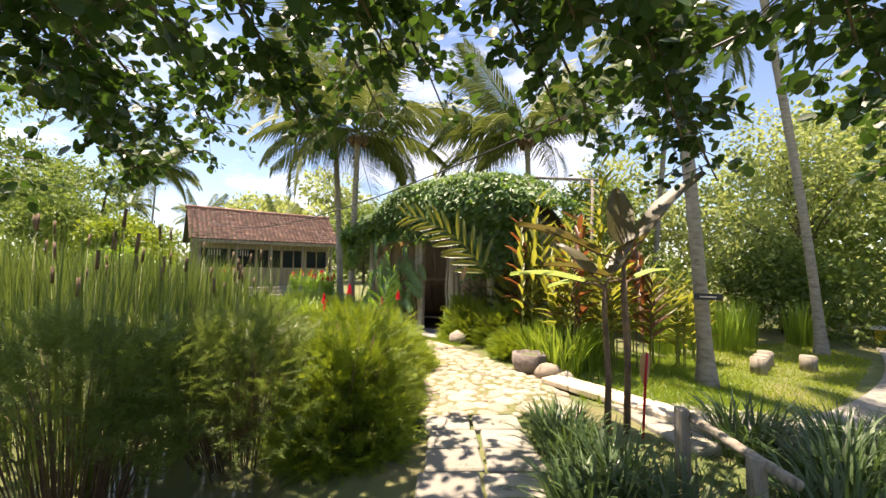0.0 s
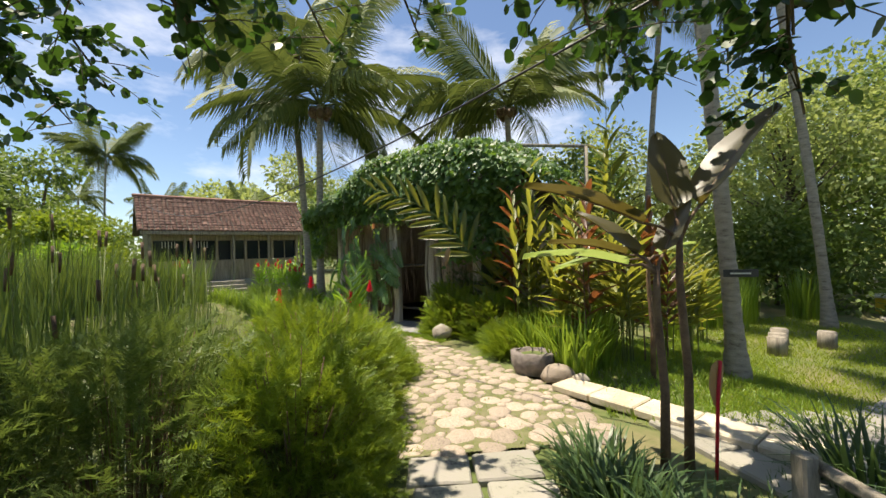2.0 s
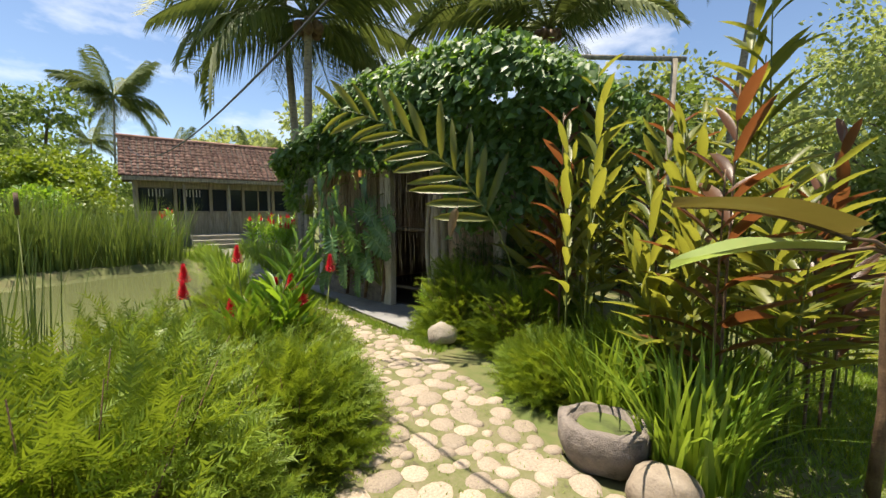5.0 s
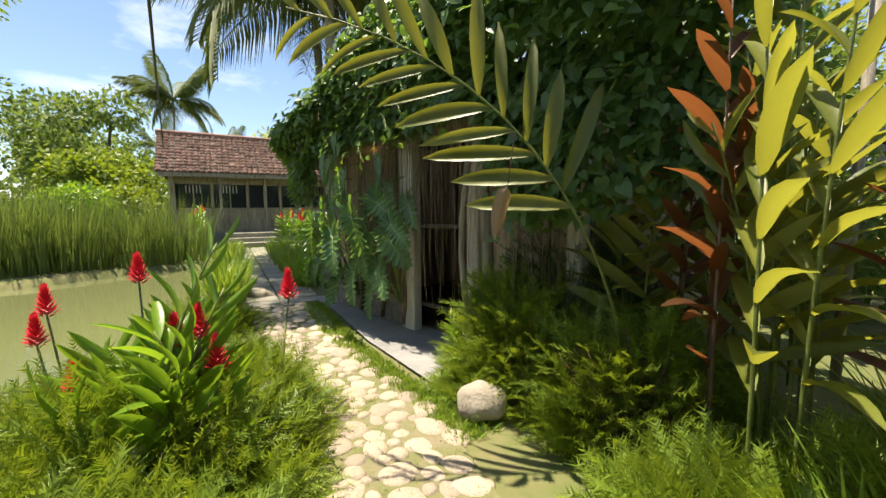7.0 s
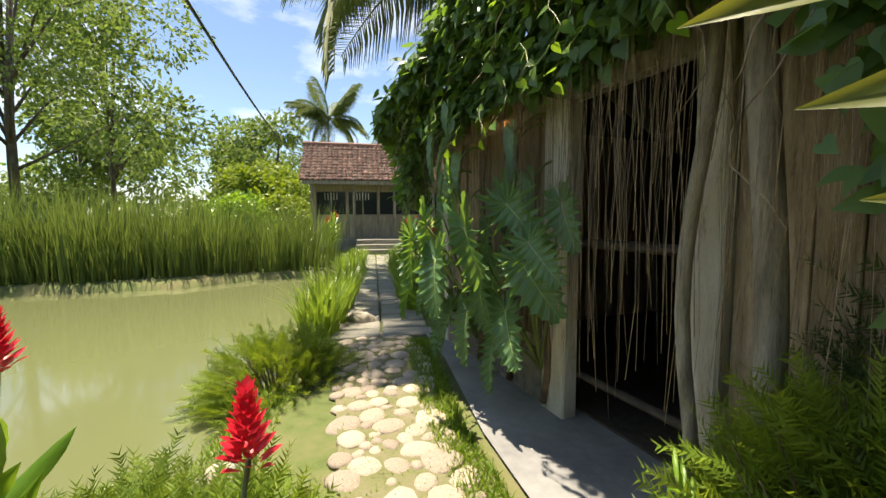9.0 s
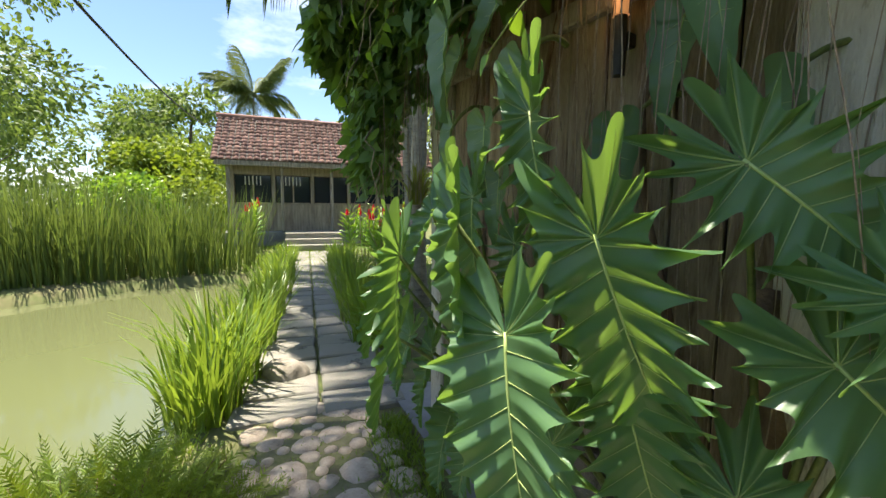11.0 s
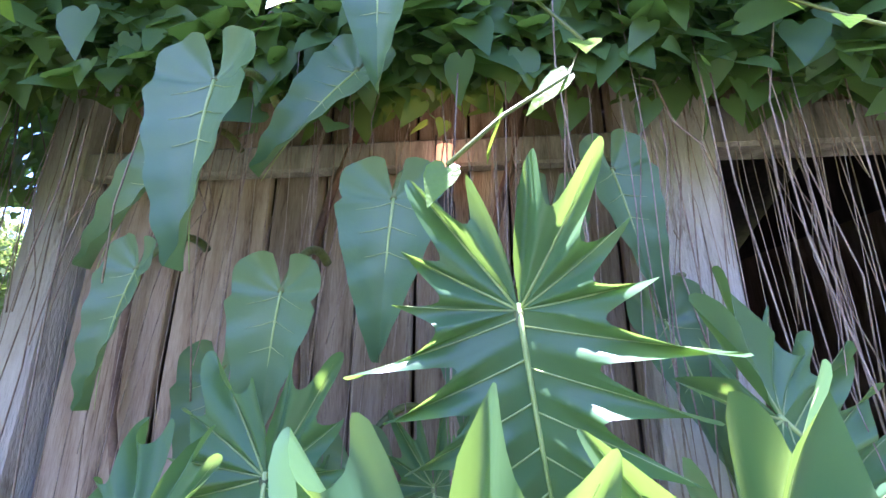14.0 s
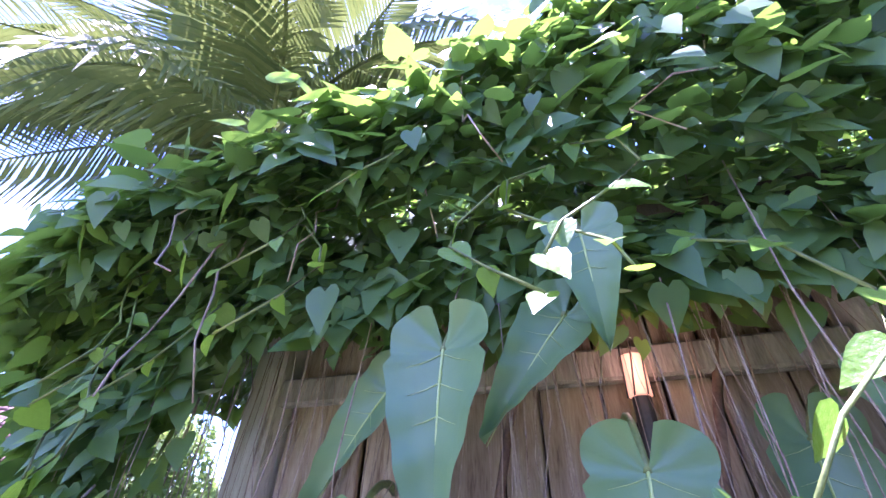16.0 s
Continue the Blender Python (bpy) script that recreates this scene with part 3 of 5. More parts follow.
# wall lamp
lx, ly = hut_place(-.69, .05)
lamp = thing("wall_lamp", "lit cylindrical lantern with wire cage on boards", "wall lamp", at=(lx, ly, 2.03), rz=HUT_RZ)
bm = bmesh.new()
bmesh.ops.create_cone(bm, cap_ends=True, segments=16, radius1=.023, radius2=.023, depth=.2, matrix=pose(0, -.02, -.1))
part("holder", bm, M_BLACK, lamp)
bm = bmesh.new()
bmesh.ops.create_cone(bm, cap_ends=True, segments=20, radius1=.028, radius2=.028, depth=.105, matrix=pose(0, -.02, .055))
part("glass_shade", bm, M_GLOW, lamp, "glowing amber shade", smooth=False)
for i in range(6):
    a = i * math.pi / 3
    v1, f1 = tube([(.031 * math.cos(a), -.02 + .031 * math.sin(a), .0), (.031 * math.cos(a + .6), -.02 + .031 * math.sin(a + .6), .14)], .002, 4)
    put("wire", mesh_of("wire", v1, f1, M_BLACK), lamp)
part("bracket", box(.05, .05, .05, .006, (0, .02, -.1)), M_BLACK, lamp)
lamp_light = bpy.data.lights.new("lantern_bulb", "POINT")
lamp_light.energy, lamp_light.color, lamp_light.shadow_soft_size = .10, (1, .6, .3), .04
lb = new("lantern_bulb", lamp_light)
lb.location = (*hut_place(-.69, .16), 2.1)


# ---- large-leaved climbers on the hut front ----
def lobed_at(side, s, w, lobes, deep, turn=0.0):
    """A point of a lobed leaf: s runs from the back lobe round to the tip, w from the ribs to the margin."""
    if s < .36:
        q = s / .36
        org, ang = 0.0, math.radians(176 - 100 * q)
        rad = (.30 + .08 * q + .20 * math.exp(-((q - .26) / .24) ** 2)) * min(1, .45 + q / .14)
        ph = 4 * q
        amp = deep * .62
    else:
        q = (s - .36) / .64
        org, ang = .93 * q, math.radians(76 - 40 * q)
        rad = .51 * (1 - q) ** .55 * (1 - .14 * math.sin(math.pi * min(1, q * 2.2))) + .05
        ph = 4 + lobes * q
        amp = deep * (1 - .45 * q)
    ph += turn
    bay = abs(math.cos(math.pi * ph)) ** 2.5
    rad *= 1 - amp * bay
    lift = .16 * math.sin(math.pi * 2 * ph + .6) * w * w         # fingers sweep to the tip
    px, py = side * rad * w * math.sin(ang), org + rad * w * math.cos(ang) + lift * rad * .5
    crease = abs(math.sin(math.pi * ph))
    pz = .24 * w * rad + .13 * w * w * rad - .20 * max(py, 0) ** 2 - .10 * max(-py, 0) - .05 * crease * w * (1 - .3 * w) * rad / .3 + .022 * w ** 3 * math.sin(ph * 11 + side)
    return px, py, pz


def lobed(n=170, lobes=6, seed=0, deep=.5):
    """A deeply lobed leaf with two back lobes; the stalk joins at the origin, the tip lies at y = 1."""
    v, f = [], []
    rows_ = 6
    for side in (-1, 1):
        base = len(v)
        for i in range(n):
            for j in range(rows_):
                v.append(lobed_at(side, i / (n - 1), j / (rows_ - 1), lobes, deep, .13 * seed + .2 * (side > 0)))
        for i in range(n - 1):
            for j in range(rows_ - 1):
                a = base + i * rows_ + j
                q = (a, a + 1, a + rows_ + 1, a + rows_)
                f.append(q if side > 0 else q[::-1])
    return np.array(v), f


def lobed_ribs(lobes=6, seed=0, deep=.5):
    """The midrib and the side veins of a lobed leaf, which run to the middle of each finger."""
    pieces = [tube([(0, y, -.20 * max(y, 0) ** 2 + .003) for y in np.linspace(-.02, .95, 10)], np.linspace(.010, .002, 10), 6)]
    for side in (-1, 1):
        turn = .13 * seed + .2 * (side > 0)
        for k in range(4 + lobes):
            ph = k + .5 - turn
            s = .36 * ph / 4 if ph < 4 else .36 + .64 * (ph - 4) / lobes
            if 0.05 < s < .93:
                back = s < .2
                line = [np.array(lobed_at(side, s, w, lobes, deep, turn)) + [0, 0, .0025] for w in np.linspace(0, .9, 8)]
                pieces.append(tube(line, np.linspace(.0055 if back else .003, .0008, 8), 4))
    return merge(pieces)


def heart_big(n=40):
    v, f = [], []
    for side in (-1, 1):
        base = len(v)
        for i in range(n):
            s = i / (n - 1)
            if s < .35:
                q = s / .35
                org, ang, rad = 0.0, math.radians(165 - 90 * q), .30 * (.8 + .3 * math.sin(math.pi * q * .9))
            else:
                q = (s - .35) / .65
                org, ang, rad = .97 * q, math.radians(75 - 40 * q), .32 * (1 - q) ** .8 + .012
            for j in range(4):
                w = j / 3
                px, py = side * rad * w * math.sin(ang), org + rad * w * math.cos(ang)
                v.append((px, py, .10 * w * w - .18 * max(py, 0) ** 2 + .012 * w * math.sin(s * 40)))
        for i in range(n - 1):
            for j in range(3):
                a = base + i * 4 + j
                q = (a, a + 1, a + 5, a + 4)
                f.append(q if side > 0 else q[::-1])
    return np.array(v), f


def rib_mesh(name, side_ribs=5, reach=.2):
    pieces = [tube([(0, y, -.22 * y * y + .004) for y in np.linspace(-.02, .97, 8)], np.linspace(.011, .002, 8), 5)]
    for i in range(side_ribs):
        y = .02 + .16 * i
        for sd in (-1, 1):
            ln = reach * (1 - .14 * i)
            pieces.append(tube([(0, y, -.22 * y * y + .004), (sd * ln * .5, y + ln * .22, .018 - .22 * y * y), (sd * ln, y + ln * .4, .05 - .22 * (y + .1) ** 2)], (.004, .002, .001), 4))
    return mesh_of(name, *merge(pieces), M_MID)


LOBE_FORMS = ((6, 0, .36), (8, 1, .62), (7, 2, .46))
LOBE_MESHES = [mesh_of("lobed_blade", *lobed(170, *form), M_PHILO) for form in LOBE_FORMS]
LOBE_RIBS = [mesh_of("midrib", *lobed_ribs(*form), M_MID) for form in LOBE_FORMS]
HEART_MESH = mesh_of("heart_blade", *heart_big(), M_HEART)
RIB_H = rib_mesh("heart_midrib", 3, .2)


def big_leaf(plant, at, tip, face, size, kind="lobed", width=1.0, stalk_to=None, form=None):
    """A leaf whose stalk joins at at, whose tip points along tip and whose upper side looks along face."""
    tr_ = frames_of([tip], [face])[0]
    m = Matrix.Translation(at) @ Matrix(tr_.tolist()).to_4x4() @ Matrix.Diagonal((size * width, size, size, 1))
    form = int(abs(at[0] * 97 + at[2] * 31)) % 3 if form is None else form
    me = HEART_MESH if kind == "heart" else LOBE_MESHES[form]
    leaf = put("leaf", me, plant, m=m)
    put("midrib", RIB_H if kind == "heart" else LOBE_RIBS[form], leaf)
    if stalk_to is not None:
        a, b = np.array(at), np.array(stalk_to)
        c = (a + b) / 2 + np.array([0, 0, .10])
        t = np.linspace(0, 1, 9)[:, None]
        put("stalk", mesh_of("stalk", *tube((1 - t) ** 2 * a + 2 * t * (1 - t) * c + t * t * b, np.linspace(.007, .011, 9), 6), M_STEM), plant)


philo = thing("philodendron", "large glossy philodendron with deeply lobed leaves", "philodendron")
OUTW = (NRM[0], NRM[1], .55)
ROOT_S = [(-1.1, .12, .25), (-.6, .12, .3), (-.15, .12, .3)]


def on_wall(s, d, z):
    q = hut_place(s, d)
    return (q[0], q[1], z)


def root_of(at):
    return on_wall(*min(ROOT_S, key=lambda rs: math.dist(on_wall(*rs)[:2], at[:2])))


# the large leaves out in front: stalk joint, way of the tip, way of the upper side, size, width, form
for at, tip, fc, size, wd, form in (
        ((-1.045, 8.420, 1.315), (.02, -.12, -1), (-.88, -.40, .35), .44, .92, 0),
        ((-.877, 8.511, 1.602), (.10, -.05, -1), (-.82, -.48, .35), .42, .98, 1),
        ((-.713, 8.364, 1.295), (.30, -.12, -1), (-.62, -.70, .45), .50, .92, 2),
        ((-.895, 8.270, 1.085), (.10, -.45, -1), (-.50, -.60, .75), .40, 1.05, 0),
        ((-1.086, 8.773, 1.396), (-.05, -.10, -1), (-.70, -.62, .45), .34, 1.05, 2),
        ((-.430, 8.400, 1.455), (.75, -.40, -.75), (-.45, -.75, .55), .48, .95, 1),
        ((-1.300, 8.640, 1.200), (-.15, -.05, -1), (-.95, .05, .25), .42, .80, 1),
        ((-1.226, 8.760, 1.340), (-.45, -.15, -.9), (-.60, -.60, .60), .30, .70, 0),
        ((-1.480, 8.980, 1.080), (-.45, -.10, -.9), (-.85, -.15, .45), .40, .80, 2),
        ((-1.380, 8.800, .860), (-.35, -.15, -.9), (-.85, -.25, .45), .38, .85, 0),
        ((-.640, 8.420, .980), (.20, -.35, -1), (-.55, -.65, .6), .42, 1.0, 1),
        ((-.300, 8.300, 1.080), (.60, -.40, -.7), (-.45, -.75, .6), .42, 1.0, 0)):
    big_leaf(philo, at, tip, fc, size, "lobed", wd, root_of(at), form)
# the leaves behind: along the front, out from it, height, tip way along/out/up, size, width
for i, (s, d, z, ts, to, tz, size, wd) in enumerate([
        (-.95, .30, 1.22, -.15, .1, -1, .34, .95), (-.85, .55, .92, -.15, .2, -1, .38, .95), (-1.25, .5, .72, -.2, .25, -1, .36, .8), (.1, .42, 1.22, .8, .1, -.5, .38, 1.0),
        (-.1, .45, .76, .6, .3, -.7, .40, 1.0), (-.55, .5, .66, .2, .3, -.9, .40, 1.0), (-1.55, .45, .70, -.3, .25, -.9, .36, .8), (-.95, .45, .58, -.1, .4, -.9, .38, 1.0),
        (-1.2, .42, .45, .0, .4, -.9, .36, .9), (-.5, .30, .98, .1, .2, -1, .36, 1.0), (-.3, .42, .50, .3, .4, -.8, .36, .9), (.25, .30, 1.45, .5, .2, -.8, .32, .9), (-.70, .24, 1.30, .1, .2, -1, .32, .9)]):
    tip = NRM * to + U * ts
    fc = NRM * 1.0 + U * (.15 * math.sin(i * 2.3))
    big_leaf(philo, on_wall(s, d, z), (tip[0], tip[1], tz), (fc[0], fc[1], .75), size, "lobed", wd, root_of(on_wall(s, d, z)))
for i, rs in enumerate(ROOT_S):
    a = [on_wall(rs[0] + .05 * math.sin(k), rs[1] - .03, .05 + k * .22) for k in range(6)]
    put("trunk", mesh_of("trunk", *tube(a, .03, 8), M_BROWNSTEM), philo)

hearts = thing("heart_leaf_climber", "heart-leaved climber with long drooping blue-green leaves", "climber")
for at, tip, fc, size, wd in (
        ((-1.213, 8.867, 1.997), (-.12, -.05, -1), (-.70, -.62, .30), .33, .95), ((-.926, 8.750, 1.813), (-.12, -.02, -1), (-.60, -.70, .25), .28, 1.05),
        ((-1.000, 8.700, 2.210), (-.05, -.10, -1), (-.60, -.70, .30), .24, .95), ((-.990, 8.800, 2.080), (-.65, .25, -.85), (-.55, -.75, .35), .28, .85),
        ((-1.279, 9.190, 1.718), (-.25, .06, -1), (-.70, -.62, .30), .28, .75), ((-1.068, 8.870, 1.651), (-.10, .05, -1), (-.60, -.70, .25), .26, .95),
        ((-1.240, 9.150, 2.000), (-.50, .35, -.8), (-.55, -.75, .35), .34, .65)):
    big_leaf(hearts, at, tip, fc, size, "heart", wd, (at[0] + .13, at[1] + .16, at[2] + .10))
for i, (s, d, z, ts, tz, size, wd) in enumerate([
        (-.30, .02, 1.95, .2, -1, .34, .7), (-.62, -.10, 1.60, .1, -1, .36, .8), (-1.25, -.12, 1.5, .0, -1, .34, .8), (-.2, -.05, 1.62, .3, -1, .36, .8), (-.42, -.08, 1.90, -.1, -1, .34, .8), (-.9, -.12, 1.3, .1, -1, .38, .9)]):
    tip = U * ts + NRM * .15
    big_leaf(hearts, on_wall(s, d + .25, z), (tip[0], tip[1], tz), (NRM[0] + .15 * math.sin(i), NRM[1], .35), size, "heart", wd, on_wall(s + .15, .04, z + .12))
v1, f1 = merge([tube([on_wall(-1.5 + .5 * j + .1 * math.sin(k), .06, .2 + k * .3) for k in range(8)], .012, 6) for j in range(3)])
put("climbing_stem", mesh_of("climbing_stem", v1, f1, M_BROWNSTEM), hearts)


# ---- palms ----
def frond_shape(length, sag, seed, pairs=58):
    r = np.random.default_rng(seed)
    t = np.linspace(0, 1, 14)
    rach = np.stack([np.zeros(14), length * (t - .18 * sag * t ** 2.4), length * (.28 * t - sag * .62 * t ** 2.2)], -1)
    lv, lf = [], []
    for i in range(pairs):
        u = .12 + .88 * i / pairs
        c = np.array([np.interp(u, t, rach[:, k]) for k in range(3)])
        ln = length * (.07 + .20 * math.sin(math.pi * min(1, u * .8 + .16)))
        for sd in (-1, 1):
            w = .016 * length / 3
            way = unit(np.array([sd * .85, .5 + .3 * u, -.25 - r.uniform(0, .3)]))
            k = len(lv)
            side = np.array([0, w * 1.6, 0])
            mid = c + way * ln * .5
            tip = c + way * ln + np.array([0, 0, -ln * r.uniform(.25, .6)])
            lv += [c - side * .6, c + side * .6, mid + side, mid - side, tip]
            lf += [(k, k + 1, k + 2, k + 3), (k + 3, k + 2, k + 4)]
    return tube(rach, np.linspace(.03, .006, 14) * length / 3, 5), (np.array(lv), lf)


FRONDS = []
for i, sg in enumerate((.35, .6, .9, 1.25, .15)):
    a, b = frond_shape(3.4, sg, i)
    FRONDS.append((mesh_of("rachis", *a, M_STEM), mesh_of("frond_blade", *b, M_PALM, False)))


def palm(base, top, width, label, fronds=18, scale=1.0, seed=0, nuts=True):
    """A coconut palm with a ringed, tapering, leaning trunk."""
    r = np.random.default_rng(seed)
    ob = thing("coconut_palm", label, "palm tree", "coconut palms", at=base)
    tz = top[2] - base[2]
    n = int(tz / .09)
    t = np.linspace(0, 1, n)
    d = np.array(top) - np.array(base)
    pts = np.stack([d[0] * t ** 1.3, d[1] * t ** 1.3, tz * t - .15 * (t == 0)], -1)
    rad = width * (.62 + .5 * np.exp(-t * tz / .35) - .14 * t) * (1 + .045 * (np.arange(n) % 2)) * (1 + .02 * r.normal(size=n))
    put("trunk", mesh_of("trunk", *tube(pts, rad * .8, 14), M_TRUNK), ob)
    for i in range(fronds):
        kind = int(r.choice([1, 2, 2, 3, 3, 0, 2])) if i > 2 else 4
        az = i * 137.5 + r.uniform(-15, 15)
        tilt = {4: 52, 0: 32, 1: 16, 2: 4, 3: -14}[kind] + r.uniform(-8, 8)
        m = Matrix.Translation(d + Vector((0, 0, r.uniform(-.15, .15)))) @ pose(0, 0, 0, 0, 0, az) @ pose(0, 0, 0, tilt, r.uniform(-25, 25), 0) @ Matrix.Scale(scale * r.uniform(.85, 1.1), 4)
        fr = put("frond", FRONDS[kind][0], ob, m=m)
        put("frond_blade", FRONDS[kind][1], fr)
    if nuts:
        for i in range(7):
            bm_ = bmesh.new()
            bmesh.ops.create_icosphere(bm_, subdivisions=2, radius=.11 * scale, matrix=Matrix.Diagonal((1, 1, 1.25, 1)))
            part("coconut", bm_, M_BROWNSTEM, ob, m=Matrix.Translation(d + Vector((.25 * math.cos(i), .25 * math.sin(i), -.25 - .05 * (i % 3)))), smooth=True)
    return ob


palm((-2.75, 12.6, gz(-2.75, 12.6)), (-2.6, 12.6, 6.2), .23, "slim coconut palm beside the hut corner", 20, 1.22, 1)
palm((-3.75, 15.0, 0), (-4.3, 15.2, 9.2), .25, "tall dark coconut palm behind the hut", 20, 1.3, 2)
palm((3.7, 14.0, 0), (3.6, 14.0, 6.6), .24, "coconut palm with arching fronds behind the hut", 22, 1.25, 3)
palm((4.35, 4.9, gz(4.35, 4.9)), (3.3, 4.6, 10.5), .185, "grey ringed coconut palm trunk with a small sign", 7, .85, 4)
palm((9.2, 8.3, gz(9.2, 8.3)), (7.4, 8.0, 11), .19, "grey coconut palm standing at the lawn edge", 18, 1.1, 5)
palm((-30.5, 40, 0), (-30, 40, 12.0), .2, "distant coconut palm against the sky", 26, 1.45, 6, False)
palm((-36, 44, 0), (-36, 44, 8.6), .2, "distant low coconut palm in the tree line", 14, .95, 7, False)
palm((-15, 36, 0), (-15, 36, 5.4), .2, "distant young palm behind the house", 14, .9, 8, False)
palm((7.5, 12.5, -.3), (8.2, 12, 9.5), .18, "coconut palm with hanging fronds", 17, 1.0, 9)
palm((-22, 36, 0), (-22.5, 36, 6.2), .18, "distant short palm by the house", 14, .9, 10, False)
sign = thing("tree_sign", "small dark name board fixed on the palm trunk", "sign", at=(4.22, 4.62, 1.02), rz=-30)
part("board", box(.34, .02, .09, .004), M_BLACK, sign)
part("writing", box(.2, .004, .018, 0, (0, -.014, .035)), M_WHITE, sign, "pale line of small writing")


# ---- trees and far green ----
def crown_points(r, blobs, count, squash=.8):
    """Places in an uneven crown made of many clumps."""
    blobs = np.asarray(blobs, float)
    k = r.choice(len(blobs), count, p=blobs[:, 3] ** 2 / np.sum(blobs[:, 3] ** 2))
    d = unit(r.normal(size=(count, 3)))
    rad = blobs[k, 3] * (.55 + .45 * r.uniform(size=count) ** .5) * (1 + .18 * np.sin(d[:, 0] * 9 + d[:, 2] * 7 + k))
    return blobs[k, :3] + d * rad[:, None] * [1, 1, squash], d


def tree(at, height, spread, label, mat=None, leaves=5000, leaf=.3, seed=0, trunk=.16, name="tree", low=.35, shape=OVATE, clumps=16):
    r = np.random.default_rng(seed)
    ob = thing(name, label, name.replace("_", " "), at=at)
    pieces, blobs = [tube([(0, 0, -.2), (.05 * height * r.normal(0, .3), 0, height * .35), (.03 * height, .02 * height, height * .75)], (trunk, trunk * .75, trunk * .35), 8)], []
    for i in range(clumps):
        a, u = i * 2.4 + r.uniform(-.4, .4), r.uniform(low, 1)
        q = spread * (.25 + .75 * r.uniform()) * math.sin(math.pi * min(.97, .3 + .62 * (u - low) / (1 - low + 1e-6)))
        c = np.array([q * math.cos(a), q * math.sin(a), height * u * .92])
        blobs.append((*c, spread * r.uniform(.26, .46)))
        pieces.append(tube([(0, 0, height * max(.15, u * .55)), c * [.5, .5, 1] - [0, 0, .08 * height], c], (trunk * .35, trunk * .2, trunk * .08), 5))
    put("trunk", mesh_of("trunk", *merge(pieces), M_BARK), ob)
    p, d = crown_points(r, blobs, leaves)
    way = d + r.normal(0, .6, d.shape) - [0, 0, .3]
    put("crown", spread_mesh("crown", shape, frames_of(way, r.normal(size=d.shape) + [0, 0, 1.2]), p, leaf * r.uniform(.6, 1.3, leaves), mat or M_FAR), ob)
    return ob


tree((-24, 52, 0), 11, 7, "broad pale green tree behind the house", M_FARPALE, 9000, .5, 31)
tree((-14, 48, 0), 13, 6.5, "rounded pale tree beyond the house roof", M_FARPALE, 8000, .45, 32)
tree((-18, 11.5, 0), 13, 4.6, "tall airy dark-limbed tree by the pond", M_FAR, 15000, .16, 33, .17, low=.4)
tree((-24, 17, 0), 13, 5, "dense green tree beyond the pond", M_FAR, 9000, .26, 34)
tree((-34, 33, 0), 11, 5, "leafy tree in the distance beyond the pond", M_FAR, 8000, .35, 35)
tree((-27, 30, 0), 10, 4.4, "grey-green tree in the distance", M_FAR, 7000, .35, 36)
tree((-17, 20.5, -.1), 4.2, 2.9, "rounded creeper-covered bush beside the house", M_FEATHER, 12000, .16, 37, .1, "bush", .1, HEARTLET, 22)
tree((-14.5, 16.8, -.1), 2.6, 1.8, "low leafy bush beside the pond reeds", M_GREENGINGER, 5000, .16, 38, .06, "bush", .1, OVATE, 14)
tree((-20, 8, -.1), 5, 4, "dark green shrubs across the pond", M_FAR, 9000, .22, 39, .1, "bush", .1)
tree((-17, 3, -.1), 6, 4, "leafy tree across the pond", M_FAR, 9000, .22, 40)
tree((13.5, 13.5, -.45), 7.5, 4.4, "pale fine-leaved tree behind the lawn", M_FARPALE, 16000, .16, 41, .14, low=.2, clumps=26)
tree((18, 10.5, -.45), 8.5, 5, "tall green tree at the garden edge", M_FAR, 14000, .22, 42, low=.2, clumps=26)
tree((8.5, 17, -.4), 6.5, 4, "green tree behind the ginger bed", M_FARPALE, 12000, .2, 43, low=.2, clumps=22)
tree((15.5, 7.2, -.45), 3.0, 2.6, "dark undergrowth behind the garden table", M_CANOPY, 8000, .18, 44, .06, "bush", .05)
tree((11, 11.5, -.45), 2.6, 2.2, "green shrubs behind the second palm", M_FAR, 8000, .15, 45, .06, "bush", .05)
tree((5, 12, -.3), 4.5, 2.6, "dark green shrubs beside the hut", M_FAR, 9000, .16, 46, .08, "bush", .08)
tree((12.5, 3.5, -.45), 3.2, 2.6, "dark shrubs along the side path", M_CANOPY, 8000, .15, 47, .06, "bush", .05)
tree((20, 18, -.45), 10, 6, "tall tree closing the garden view", M_FAR, 12000, .3, 48, low=.15, clumps=22)
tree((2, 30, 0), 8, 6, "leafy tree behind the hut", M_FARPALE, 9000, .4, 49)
tree((-40, 22, 0), 11, 6, "large tree far across the pond", M_FAR, 9000, .4, 50)
tree((-8, 40, 0), 7, 5, "green tree far behind the hut", M_FAR, 8000, .38, 51)
r_w = np.random.default_rng(77)
wood_p = []
for i in range(90):
    a = math.radians(-100 + 200 * i / 89)
    q = 60 + 12 * r_w.uniform()
    wood_p.append((q * math.sin(a), q * math.cos(a), 1.8 * r_w.uniform(.4, 1.2), 3.6 * r_w.uniform(.7, 1.3)))
for i in range(40):
    a = math.radians(100 + 160 * i / 39)
    wood_p.append((26 * math.sin(a), 26 * math.cos(a), 2.0, 3.4))
p, d = crown_points(r_w, wood_p, 42000)
tagged(put("far_woods", spread_mesh("far_woods", OVATE, frames_of(d + r_w.normal(0, .6, d.shape), r_w.normal(size=d.shape) + [0, 0, 1]), p, r_w.uniform(.5, 1.1, len(p)), M_FAR)),
       "belt of green woods closing the view", "woods", kind="stuff")

